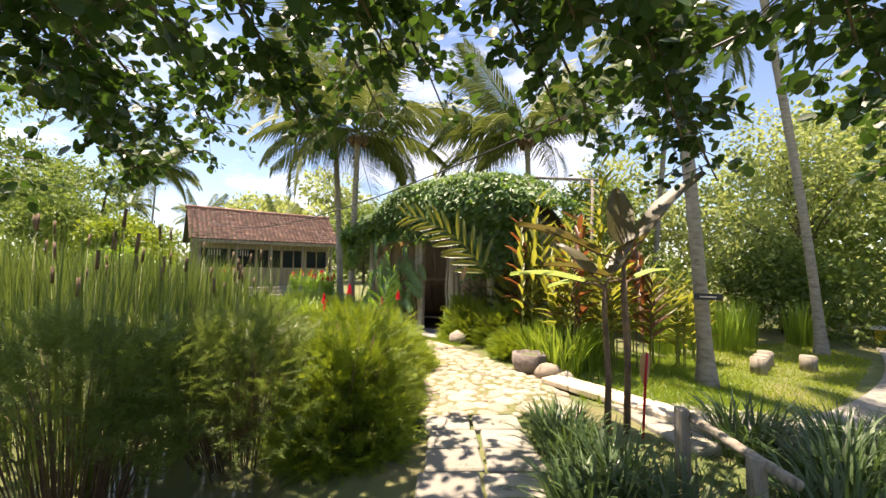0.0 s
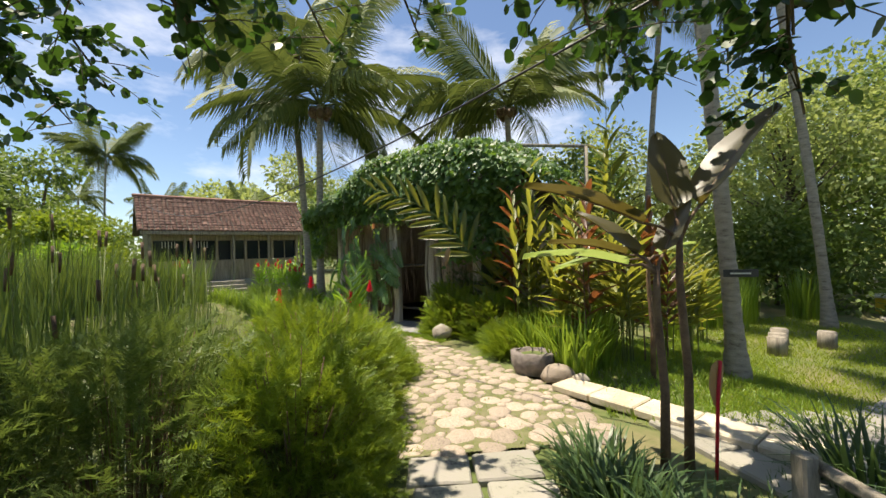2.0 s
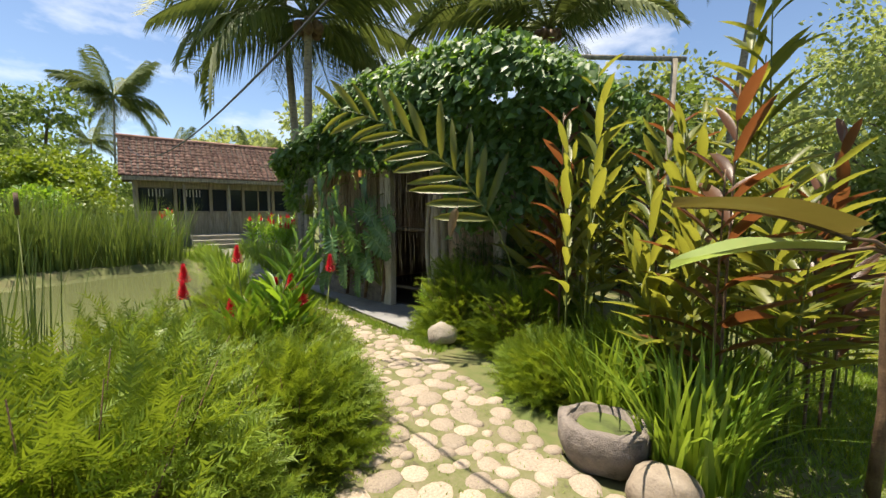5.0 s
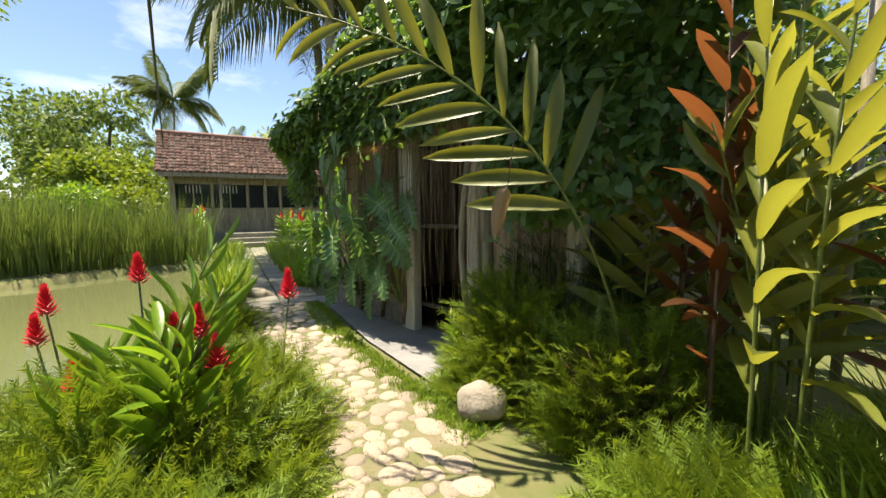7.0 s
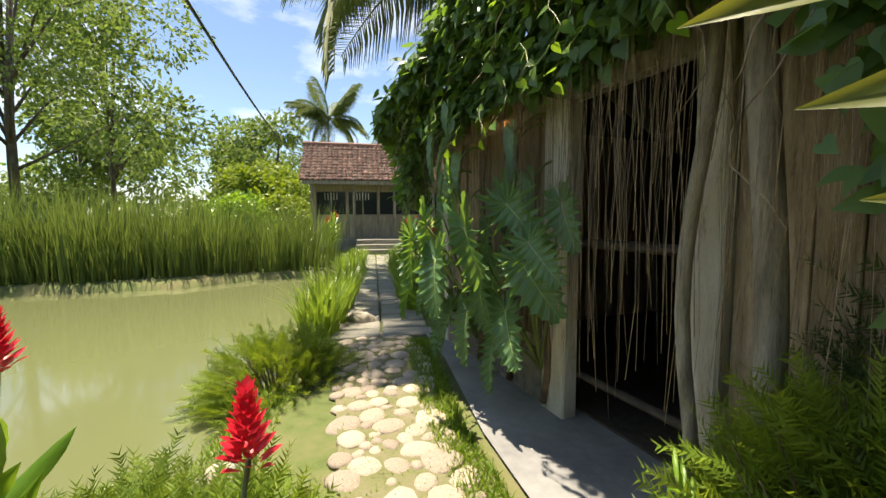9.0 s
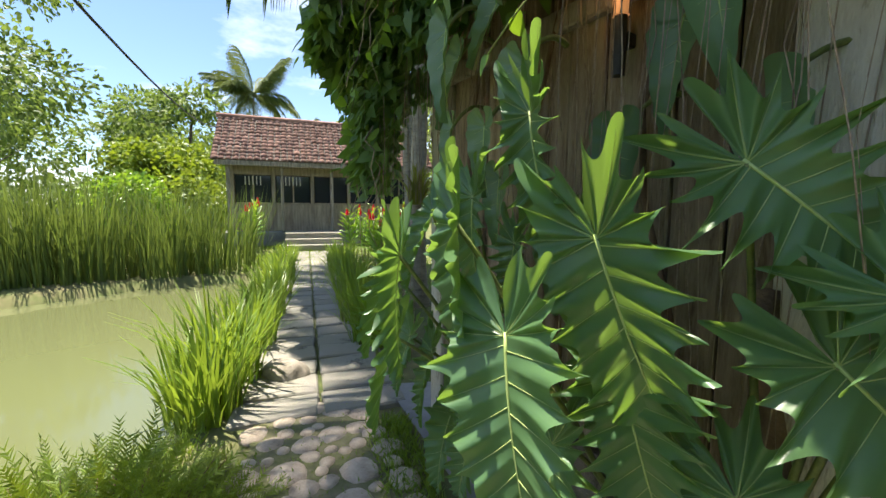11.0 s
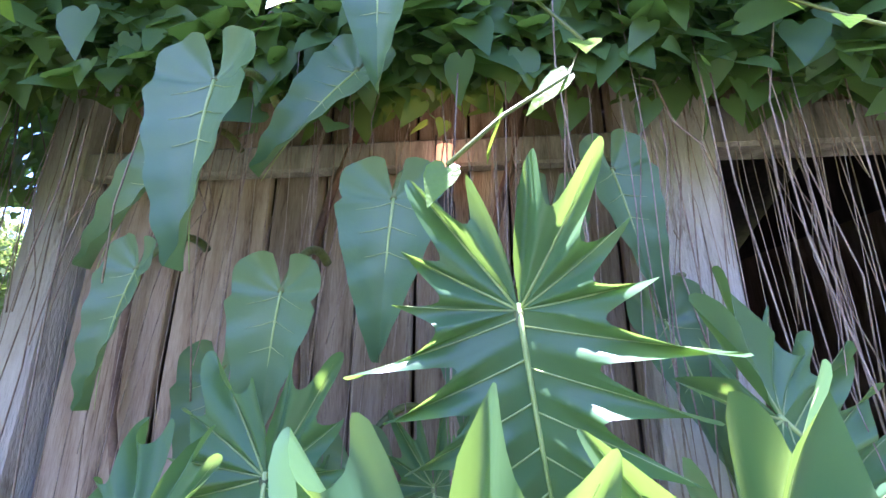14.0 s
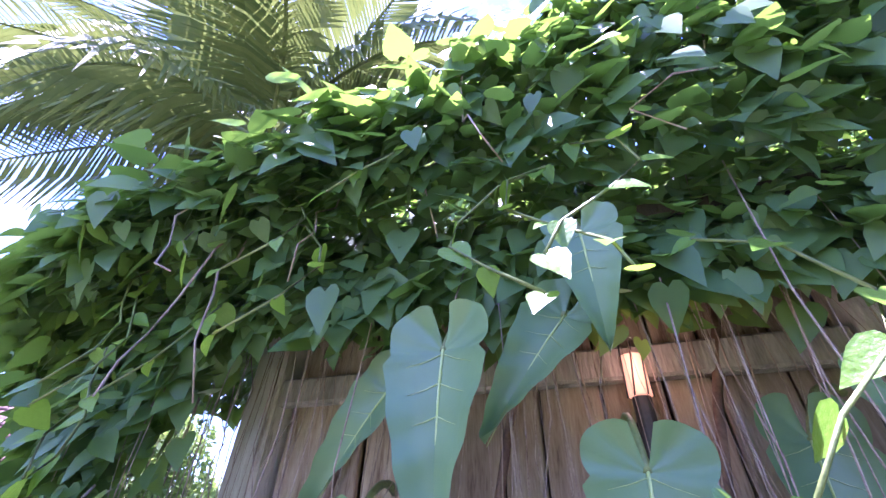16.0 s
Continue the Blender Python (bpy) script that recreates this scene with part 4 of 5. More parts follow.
# overhanging tree over the start of the walk
over = thing("overhanging_tree", "tree with round leaves overhanging the path, backlit shade in its colour", "tree", at=(-2.6, -3.0, 0))
r_o = np.random.default_rng(12)
pieces = [tube([(0, 0, -.1), (.1, .1, 1.6), (.5, .6, 3.4), (.9, 1.4, 5.2)], (.17, .15, .12, .07), 10)]
lp, lw = [], []
for (ex, ey, ez, zz) in [(-1.6, 1.6, 2.45, 3.4), (-.7, 2.2, 2.65, 3.6), (.2, 1.6, 2.75, 3.6), (.5, 2.9, 2.95, 3.7), (1.5, 2.4, 2.7, 3.6), (2.3, 1.9, 2.45, 3.5), (3.0, 2.6, 2.2, 3.5), (3.6, 1.6, 2.5, 3.4), (-2.4, 2.6, 2.3, 3.3),
                     (1.2, 1.0, 2.75, 3.5), (-1.0, .9, 2.7, 3.5), (2.6, .9, 2.6, 3.5), (-2.4, 1.0, 2.4, 3.3), (.9, .2, 2.9, 3.5), (-.2, 3.3, 3.1, 3.7), (2.2, 3.2, 2.75, 3.6), (-3.2, 2.0, 2.1, 3.0), (4.4, 2.3, 2.3, 3.4),
                     (-3.4, 1.2, 2.5, 3.3), (-2.0, .5, 2.75, 3.4), (-1.4, 2.4, 2.9, 3.6), (.0, .6, 2.95, 3.6), (1.8, .5, 2.9, 3.5), (3.4, .8, 2.8, 3.5), (-2.9, 3.2, 2.6, 3.4), (3.2, 3.4, 2.9, 3.6), (-2.3, 3.9, 2.95, 3.7), (-2.9, 4.1, 2.85, 3.6)]:
    e = np.array([ex + 2.6, ey + 3.0, ez])
    st = np.array([.6, .8, 3.7])
    c = (st + e) / 2 + [0, 0, zz - 2.3]
    t = np.linspace(0, 1, 12)[:, None]
    line = (1 - t) ** 2 * st + 2 * t * (1 - t) * c + t * t * e + r_o.normal(0, .03, (12, 3))
    pieces.append(tube(line, np.linspace(.045, .007, 12), 5))
    for _ in range(78):
        u = r_o.uniform(.35, 1)
        o = np.array([np.interp(u, t[:, 0], line[:, k]) for k in range(3)])
        w = unit(np.array([r_o.normal(), r_o.normal(), r_o.normal(-.25, .5)]))
        tl = r_o.uniform(.2, .6)
        pieces.append(tube([o, o + w * tl * .5, o + w * tl - [0, 0, .05]], (.006, .004, .002), 4))
        m_ = r_o.integers(9, 16)
        tt = r_o.uniform(.15, 1, m_)
        lp.append(o + w * tl * tt[:, None] + r_o.normal(0, .03, (m_, 3)))
        lw.append(w + r_o.normal(0, .8, (m_, 3)) - [0, 0, .3])
put("trunk", mesh_of("trunk", *merge(pieces), M_BARK), over)
lp, lw = np.concatenate(lp), np.concatenate(lw)
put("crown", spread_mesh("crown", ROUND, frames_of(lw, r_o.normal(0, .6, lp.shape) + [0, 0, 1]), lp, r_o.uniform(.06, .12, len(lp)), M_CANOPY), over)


# ---- feathery shrubs along the pond side ----
SPRIGS = [sprig(i) for i in range(3)]


def feather_bush(at, rx, ry, h, label, count, seed, mat=None, lean=(0, 0), bare=0.0):
    r = np.random.default_rng(seed)
    ob = thing("feathery_bush", label, "shrub", "feathery shrubs", at=at)
    pieces = []
    for _ in range(110):
        a, q = r.uniform(0, 6.283), r.uniform(.3, .95)
        e = np.array([rx * q * math.cos(a) + lean[0], ry * q * math.sin(a) + lean[1], h * r.uniform(.55, 1) * (1 - .35 * q * q)])
        s = np.array([e[0] * .4, e[1] * .4, -.1])
        pieces.append(tube([s, s * .4 + e * .6 + [0, 0, .12 * h], e], (.006, .004, .002), 4))
    put("stem_mass", mesh_of("stem_mass", *merge(pieces), M_BROWNSTEM), ob)["kind"] = "stuff"
    for k in range(3):
        n = count // 3
        d = unit(r.normal(size=(n, 3)))
        d[:, 2] = np.abs(d[:, 2]) * 1.1 - .25
        q = .5 + .5 * r.uniform(size=n) ** .45
        lump = 1 + .16 * np.sin(d[:, 0] * 6 + seed) * np.cos(d[:, 1] * 5)
        p = d * np.array([rx, ry, h * .95]) * (q * lump)[:, None]
        p[:, 2] = np.clip(bare * h + p[:, 2] * (1 - bare), .02, None)
        p[:, :2] += np.array(lean) * (p[:, 2:3] / h)
        way = d * [1, 1, .5] + r.normal(0, .35, (n, 3)) + [0, 0, .35]
        put("foliage", spread_mesh("foliage", SPRIGS[k], frames_of(way, r.normal(size=(n, 3)) + [0, 0, 1.5]), p, r.uniform(.14, .32, n), mat or M_FEATHER, False), ob)


feather_bush((-.45, 3.6, -.05), .62, 1.0, 1.16, "bright feathery green shrub leaning over the path", 4200, 61)
feather_bush((-.35, 2.6, -.05), .52, .8, 1.08, "feathery green shrub beside the path", 3000, 62)
feather_bush((-1.2, 2.4, -.2), .8, 1.0, 1.28, "tall feathery shrub on bare stalks at the water edge", 1900, 63, M_REED, bare=.45)
feather_bush((-1.0, 4.6, -.15), .75, .9, 1.05, "feathery green shrub on the pond bank", 3300, 64)
feather_bush((-.75, 5.6, -.1), .75, .8, .72, "low feathery green shrub with ferns", 3000, 65)
feather_bush((-1.9, 1.6, -.2), .8, .8, 1.3, "dark feathery shrub on bare stalks standing in water", 1100, 66, M_REED, bare=.5)
feather_bush((-.2, 4.9, -.05), .42, .6, .62, "low bright feathery ferns beside the path", 2400, 70)
feather_bush((-1.15, 6.5, -.1), .6, .5, .42, "low bright ferns under the red gingers", 1800, 71)
feather_bush((-.75, 6.35, -.12), .55, .6, .62, "bright fresh ferns among the red gingers", 2000, 75)
feather_bush((-1.35, 5.9, -.2), .55, .6, .75, "bright ferns leaning over the pond edge", 1800, 76)
feather_bush((2.3, 5.6, 0), .5, .5, .5, "pale grassy weeds under the gingers", 1500, 72)
feather_bush((1.7, 5.7, 0), .35, .4, .35, "pale grassy weeds edging the cobbles", 1200, 73)
feather_bush((1.55, 7.6, 0), .7, .5, 1.5, "dark feathery shrub against the hut", 2200, 74, M_DARKGRASS)
feather_bush((1.05, 7.3, 0), .55, .5, .95, "soft feathery shrub beside the hut door", 2600, 67)
feather_bush((1.7, 6.7, 0), .6, .5, .8, "feathery weeds before the ginger bed", 1600, 68)
feather_bush((-2.45, 8.3, -.15), .55, .6, .5, "wispy pale weeds at the pond edge", 900, 69)


# ---- reeds, grasses ----
def tuft(name, at, count, radius, height, mat, label, category, seed, width=.012, lean=.4, group="", stems=0):
    ob = thing(name, label, category, group, at=at)
    put("tuft_blade", mesh_of("tuft_blade", *blades(count, radius, height, seed, width, lean), mat), ob)["kind"] = "stuff"
    r = np.random.default_rng(seed + 900)
    for _ in range(stems):
        a, q = r.uniform(0, 6.28), radius * r.uniform(0, .9)
        x_, y_, h_ = q * math.cos(a), q * math.sin(a), height * r.uniform(.7, 1.0)
        ln = r.normal(0, .08, 2)
        sp = put("cattail_spike", mesh_of("cattail_spike", *tube([(x_ + ln[0], y_ + ln[1], h_), (x_ + ln[0] * 1.1, y_ + ln[1] * 1.1, h_ + .16)], .014, 7), M_BROWNSTEM), ob, "brown cattail spike")
        put("stem", mesh_of("stem", *tube([(x_, y_, 0), (x_ + ln[0], y_ + ln[1], h_)], .005, 4), M_STEM), ob)
    return ob


r_r = np.random.default_rng(101)
for i, (x_, y_, h_) in enumerate([(-2.6, 3.2, 2.0), (-3.4, 2.6, 2.0), (-3.0, 4.2, 2.0), (-4.2, 3.6, 2.1), (-2.4, 2.2, 1.9), (-3.8, 1.8, 2.0), (-2.7, 5.2, 1.7), (-4.6, 5.0, 1.9), (-2.2, 4.2, 1.65), (-1.9, 3.0, 1.6)]):
    tuft("cattail_clump", (x_, y_, -.45), 110, .55, h_ + .35, M_REED, "tall green cattails with brown spikes in the pond", "cattails", 200 + i, .009, .16, "cattails in the pond", 5)
for i in range(15):
    t = i / 14
    x_, y_ = -12.5 + 4.3 * t + r_r.uniform(-.3, .3), 9.3 + 4.7 * t + r_r.uniform(-.4, .4)
    tuft("reed_clump", (x_, y_, -.4), 240, .8, 2.85 - .5 * t, M_REED, "dense green reeds on the far pond edge", "reeds", 240 + i, .013, .28, "reeds along the far bank")
for i, (x_, y_, h_, rr) in enumerate([(-3.25, 9.75, .85, .26), (-3.0, 9.35, .7, .22), (-3.7, 10.5, .7, .25), (-4.3, 11.4, .7, .25), (-5.0, 12.4, .65, .25), (-5.8, 13.5, .65, .25), (-6.6, 14.6, .6, .25), (-7.4, 15.7, .6, .25),
                                      (-3.1, 11.7, .75, .3), (-3.7, 12.6, .75, .3), (-4.4, 13.6, .75, .3), (-5.2, 14.7, .7, .3), (-6.0, 15.9, .7, .3), (-2.6, 11.0, .6, .25)]):
    tuft("grass_clump", (x_, y_, gz(x_, y_) * .5 - .03), 150, rr, h_, M_GRASS, "bright green strap-leaved clump edging the path", "grass", 270 + i, .012, .45, "strap-leaved clumps edging the path")
for i, (x_, y_, h_, rr, mt) in enumerate([(2.15, 4.55, .85, .24, M_GRASS), (2.5, 4.9, .8, .25, M_GRASS), (1.95, 5.2, .75, .25, M_GRASS), (2.6, 5.6, .9, .3, M_GRASS), (3.0, 6.2, .9, .3, M_GRASS)]):
    tuft("grass_clump", (x_, y_, gz(x_, y_) - .02), 150, rr, h_, mt, "tall yellow-green grass clump beside the trough", "grass", 290 + i, .014, .5, "grass clumps by the trough")
for i, (x_, y_, h_) in enumerate([(1.45, 2.1, .42), (1.6, 1.6, .45), (1.35, 1.3, .4), (1.8, 1.2, .42), (1.5, 2.5, .35), (2.9, 2.2, .6), (3.3, 1.8, .6), (3.0, 1.5, .6), (3.8, 2.3, .6), (3.7, 1.4, .55), (4.5, 2.4, .6), (2.6, 1.1, .5), (1.9, .6, .4), (4.6, 1.6, .55), (5.4, 2.8, .6)]):
    tuft("liriope_clump", (x_, y_, gz(x_, y_) - .02), 170, .22, h_, M_DARKGRASS, "dark green arching grass tuft", "grass", 310 + i, .010, .85, "dark arching tufts in the bed")
for i, (x_, y_) in enumerate([(7.2, 8.7), (8.0, 9.3), (6.6, 9.0), (8.6, 10.0), (7.4, 9.9), (9.8, 9.4), (5.6, 8.2), (6.2, 9.6)]):
    tuft("iris_clump", (x_, y_, gz(x_, y_) - .02), 120, .4, 1.25, M_GRASS, "upright light green sword-leaved clump by the lawn", "grass", 340 + i, .018, .22, "sword-leaved clumps by the lawn")


# ---- gingers and bananas ----
LANCES = [lance(.10, 7, .12), lance(.12, 7, .25), lance(.09, 7, .35)]


def ginger(at, stems, label, mat, seed, leaf=.42, name="ginger_plant", stem_mat=None, width=.8, flowers=0, group="gingers"):
    """Arching canes with two ranks of long leaves. stems: (way x, way y, height, bow)."""
    r = np.random.default_rng(seed)
    ob = thing(name, label, "ginger", group, at=at)
    for i, (wx, wy, h, bow) in enumerate(stems):
        w = np.array([wx, wy, 0.0])
        base = np.array([r.uniform(-.12, .12), r.uniform(-.12, .12), -.05]) * (len(stems) > 1) - [0, 0, .05 * (len(stems) == 1)]
        t = np.linspace(0, 1, 14)
        line = base + np.stack([wx * bow * t ** 1.9, wy * bow * t ** 1.9, h * (t - .16 * bow * t ** 2.6)], -1)
        cane = put("cane", mesh_of("cane", *tube(line, np.linspace(.011, .004, 14), 6), stem_mat or M_STEM), ob)
        side = unit(np.cross(np.gradient(line, axis=0), unit(np.array([wx, wy, .001])) if abs(wx) + abs(wy) > .05 else np.array([1.0, 0, 0])) + 1e-5)
        turn = r.uniform(0, 3.14) if bow < .3 else (1.35 if bow > 1 else 0)
        u = .3 if bow < 1 else .42
        k = 0
        while u < .99:
            o = np.array([np.interp(u, t, line[:, c]) for c in range(3)])
            tan = unit(np.array([np.interp(min(1, u + .03), t, line[:, c]) for c in range(3)]) - o)
            sd = side[min(13, int(u * 13))] * (1 if k % 2 else -1)
            sd = np.array(Matrix.Rotation(turn, 3, Vector(tan)) @ Vector(sd))
            way = sd * (.95 - .35 * u) + tan * (.35 + .6 * u) + r.normal(0, .07, 3)
            ln = leaf * (.65 + .5 * math.sin(math.pi * min(1, u))) * r.uniform(.85, 1.1)
            upv = np.array([0, 0, 1.0]) + r.normal(0, .15, 3) if bow < .5 else np.cross(tan, sd) * (1 if k % 2 else -1) * -1 + np.array([0, 0, .4])
            tr_ = frames_of([way], [upv])[0]
            m = Matrix.Translation(o) @ Matrix(tr_.tolist()).to_4x4() @ Matrix.Diagonal((ln * width, ln, ln, 1))
            put("leaf", GINGER_MESHES[mat.name][int(r.integers(3))], ob, m=m)
            u += (.052 if bow < 1 else .024) + .006 * r.uniform()
            k += 1
        if i < flowers:
            flower(ob, line[-1], 1.0)
    return ob


GINGER_MESHES = {m.name: [mesh_of("leaf", *s, m) for s in LANCES] for m in (M_GINGER, M_GREENGINGER, M_REDLEAF)}
r_b = np.random.default_rng(8)
BRACT = []
for i in range(70):
    u = i / 69
    a = i * 2.4
    BRACT.append((u, a))
_bp = np.array([(.018 * math.cos(a) * (1 - .6 * u), .018 * math.sin(a) * (1 - .6 * u), .16 * u) for u, a in BRACT])
_bw = np.array([(math.cos(a) * (1 - .5 * u), math.sin(a) * (1 - .5 * u), .6 + u) for u, a in BRACT])
FLOWER_ME = spread_mesh("flower_head", OVATE, frames_of(_bw, [(0, 0, 1.0)] * 70), _bp, np.array([.055 * (1 - .45 * u) for u, a in BRACT]), M_RED)


def flower(parent, at, size):
    put("flower_head", FLOWER_ME, parent, "scarlet cone of bracts", m=Matrix.Translation(at) @ Matrix.Scale(size, 4))


# yellow-green arching canes beside the path
ginger((1.63, 6.60, .05), [(-.992, -.124, 3.58, 1.94)], "arching yellow-green ginger cane over the path", M_GINGER, 401, .54, width=.72)
ginger((1.95, 5.85, 0), [(.25, -.2, 2.5, .25), (-.1, .2, 2.3, .2)], "tall yellow-green ginger canes by the path", M_GINGER, 412, .46)
ginger((1.75, 7.05, 0), [(-.3, -.3, 1.5, .4), (.3, -.3, 2.0, .4), (0, -.5, 1.7, .5), (.4, .1, 2.3, .3)], "yellow-green ginger canes close to the hut", M_GINGER, 414, .44)
ginger((3.05, 5.5, gz(3.05, 5.5)), [(.1, .1, 3.7, .15), (-.3, .1, 3.3, .25), (.35, -.1, 3.2, .3), (-.1, -.3, 2.8, .3), (.3, .3, 2.9, .4)], "tall olive-leaved ginger canes above the clump", M_GINGER, 415, .44)
r_g = np.random.default_rng(55)
for i, (x_, y_, h_) in enumerate([(2.2, 6.3, 2.9), (2.6, 5.5, 2.5), (3.1, 5.9, 2.3), (3.6, 6.7, 2.3), (2.5, 7.2, 2.5), (4.9, 6.4, 1.9), (3.0, 5.0, 2.0), (4.2, 6.0, 2.0), (3.2, 7.6, 2.4), (2.3, 5.0, 1.7), (5.7, 7.4, 1.9), (4.4, 7.6, 2.1)]):
    st = [(r_g.uniform(-.7, .7), r_g.uniform(-.7, .7), h_ * r_g.uniform(.65, 1.05), r_g.uniform(.1, .6)) for _ in range(6)]
    ginger((x_, y_, gz(x_, y_)), st, "dense yellow-green ginger clump with lit leaves", M_GINGER, 450 + i, .40)
# bronze canes
for i, (x_, y_, h_) in enumerate([(1.9, 6.35, 2.5), (2.0, 6.95, 2.5), (2.45, 4.8, 2.3), (3.4, 5.2, 2.2), (2.75, 6.0, 2.5), (3.9, 5.6, 1.9)]):
    ginger((x_, y_, gz(x_, y_)), [(.15 * math.sin(i), .1, h_, .15), (.3 * math.cos(i), -.2, h_ * .8, .3)], "bronze-red leaved ginger canes", M_REDLEAF, 470 + i, .42, "red_leaf_plant", M_BROWNSTEM, .95, group="bronze plants")
# red gingers by the pond
rg = ginger((-.62, 5.75, -.05), [(.35, .55, 1.45, .55), (.15, .6, 1.2, .6), (-.3, .4, 1.0, .5), (-.5, -.1, 1.0, .4), (-.7, .3, .9, .5), (.1, -.3, .8, .5), (-.9, .2, .75, .6), (-.3, -.5, .8, .5), (.3, .1, .95, .5), (-.6, .6, .95, .6), (0, .5, .8, .4)], "red ginger with bright green leaves beside the path", M_GREENGINGER, 421, .34)
for fx, fy, fz in ((-.64, .54, 1.0), (.02, .19, .80), (.24, .65, .90), (.14, .15, .66), (-1.05, .35, .84), (-1.0, .25, .70), (-.12, .2, .74), (-.4, -.05, .6)):
    v1, f1 = tube([(fx * .5, fy * .5, 0), (fx * .9, fy * .9, fz * .6), (fx, fy, fz + .02)], .006, 5)
    put("flower_stem", mesh_of("flower_stem", v1, f1, M_STEM), rg)
    flower(rg, (fx, fy, fz), 1.05)
for i, (x_, y_, h_) in enumerate([(-9.3, 16.6, 1.5), (-9.8, 17.3, 1.6), (-6.4, 17.2, 1.4), (-5.7, 16.8, 1.4), (-5.0, 16.0, 1.3), (-4.3, 15.1, 1.2), (-3.9, 14.2, 1.2), (-5.4, 18.2, 1.5)]):
    ginger((x_, y_, 0), [(.4, .1, h_, .4), (-.4, .1, h_ * .9, .4), (.1, -.4, h_ * .9, .4), (0, .3, h_ * 1.05, .2), (-.2, -.3, h_ * .8, .5), (.4, -.3, h_ * .8, .4)], "leafy red ginger bush with scarlet flowers", M_GREENGINGER, 430 + i, .34, "ginger_bush", flowers=3)
ginger((-2.3, 10.6, 0), [(.1, -.2, .7, .4), (-.3, -.1, .75, .4), (-.1, .3, .8, .3), (-.4, .2, .6, .5)], "small bright green ginger beside the paving", M_GREENGINGER, 441, .24)
ginger((.62, 7.2, 0), [(-.2, -.3, .55, .4), (.2, -.2, .5, .4), (-.3, .1, .6, .3)], "small bright leafy weed beside the boulder", M_GREENGINGER, 442, .16, "leafy_weed")


def wide_blade(w=.17, n=12, droop=.3):
    v, f = [], []
    for i in range(n):
        u = i / (n - 1)
        h = w * min(1, (u / .12)) ** .6 * (1 - max(0, u - .55) / .45) ** .55 if i < n - 1 else .003
        for j in (-1, -.5, 0, .5, 1):
            v.append((h * j, u, -droop * u ** 2.2 + .06 * abs(j) + .008 * math.sin(u * 60) * abs(j)))
        if i:
            for j in range(4):
                a = 5 * (i - 1) + j
                f.append((a, a + 1, a + 6, a + 5))
    return np.array(v), f


BANANA_ME = {m.name: mesh_of("blade", *wide_blade(droop=d_), m) for m, d_ in ((M_BANANA, .18), (M_PALEBANANA, .22), (M_DRY, .1))}


def banana(at, height, leaves, label):
    ob = thing("banana_plant", label, "banana plant", "banana plants", at=at)
    line = [(0, 0, -.05), (.02, 0, height * .4), (0, .02, height * .8), (0, 0, height)]
    put("stem", mesh_of("stem", *tube(line, (.032, .026, .024, .018), 9), M_BROWNSTEM), ob, "brown fibrous stem")
    for (wx, wy, wz, ln, mt) in leaves:
        w = unit(np.array([wx, wy, wz]))
        o = np.array([0, 0, height - .05])
        j = o + w * .3 * ln
        put("leaf_stalk", mesh_of("leaf_stalk", *tube([o, (o + j) / 2 + [0, 0, .03], j], (.014, .011, .009), 6), M_BROWNSTEM), ob)
        tr_ = frames_of([w], [(-w[0] * .3, -w[1] * .3, 1.0)])[0]
        blade = put("leaf", BANANA_ME[mt.name], ob, m=Matrix.Translation(j) @ Matrix(tr_.tolist()).to_4x4() @ Matrix.Scale(ln, 4))
        put("midrib", mesh_of("midrib", *tube([(0, u, -.18 * u ** 2.2 - .004) for u in np.linspace(0, .95, 8)], np.linspace(.012, .003, 8), 5), M_BROWNSTEM), blade)
    return ob


banana((2.12, 2.55, 0), 1.5, [(.62, .1, .85, .95, M_BANANA), (-.9, .25, .55, .8, M_BANANA), (.10, .35, .95, .70, M_BANANA)], "bronze banana plant with a huge leaf darkened as if backlit")
banana((1.92, 2.48, 0), 1.3, [(-.95, -.05, .3, .65, M_PALEBANANA), (-.3, .6, .6, .6, M_BANANA), (.5, .3, .8, .5, M_BANANA)], "slender banana plant with pale leaves")
banana((2.95, 4.35, -.05), 1.35, [(-1, .05, .1, .8, M_PALEBANANA), (-1, -.1, .35, .9, M_BANANA), (.9, .3, .4, .6, M_PALEBANANA)], "banana plant with long horizontal leaves")
torch = thing("red_spike", "red drooping heliconia bract on its stem", "flower", at=(2.2, 2.42, 0))
put("stem", mesh_of("stem", *tube([(0, 0, 0), (.03, 0, .5), (.04, -.02, .72)], .01, 6), M_BROWNSTEM), torch)
put("bract", BANANA_ME[M_DRY.name].copy(), torch, "red drooping bract", Matrix.Translation((.04, -.02, .72)) @ pose(0, 0, 0, -80, 0, 10) @ Matrix.Scale(.3, 4))
torch.children[-1].data.materials[0] = M_RED
dry = thing("dry_leaf", "curled brown dead leaf hanging from a cane", "dead leaf", at=(.90, 6.45, 1.50))
put("blade", BANANA_ME[M_DRY.name], dry, m=pose(0, 0, 0, -86, 15, 20) @ Matrix.Diagonal((.26, .30, .5, 1)))
put("thread", mesh_of("thread", *tube([(0, 0, 0), (.02, 0, .16), (.04, .01, .30)], .003, 4), M_BROWNSTEM), dry)


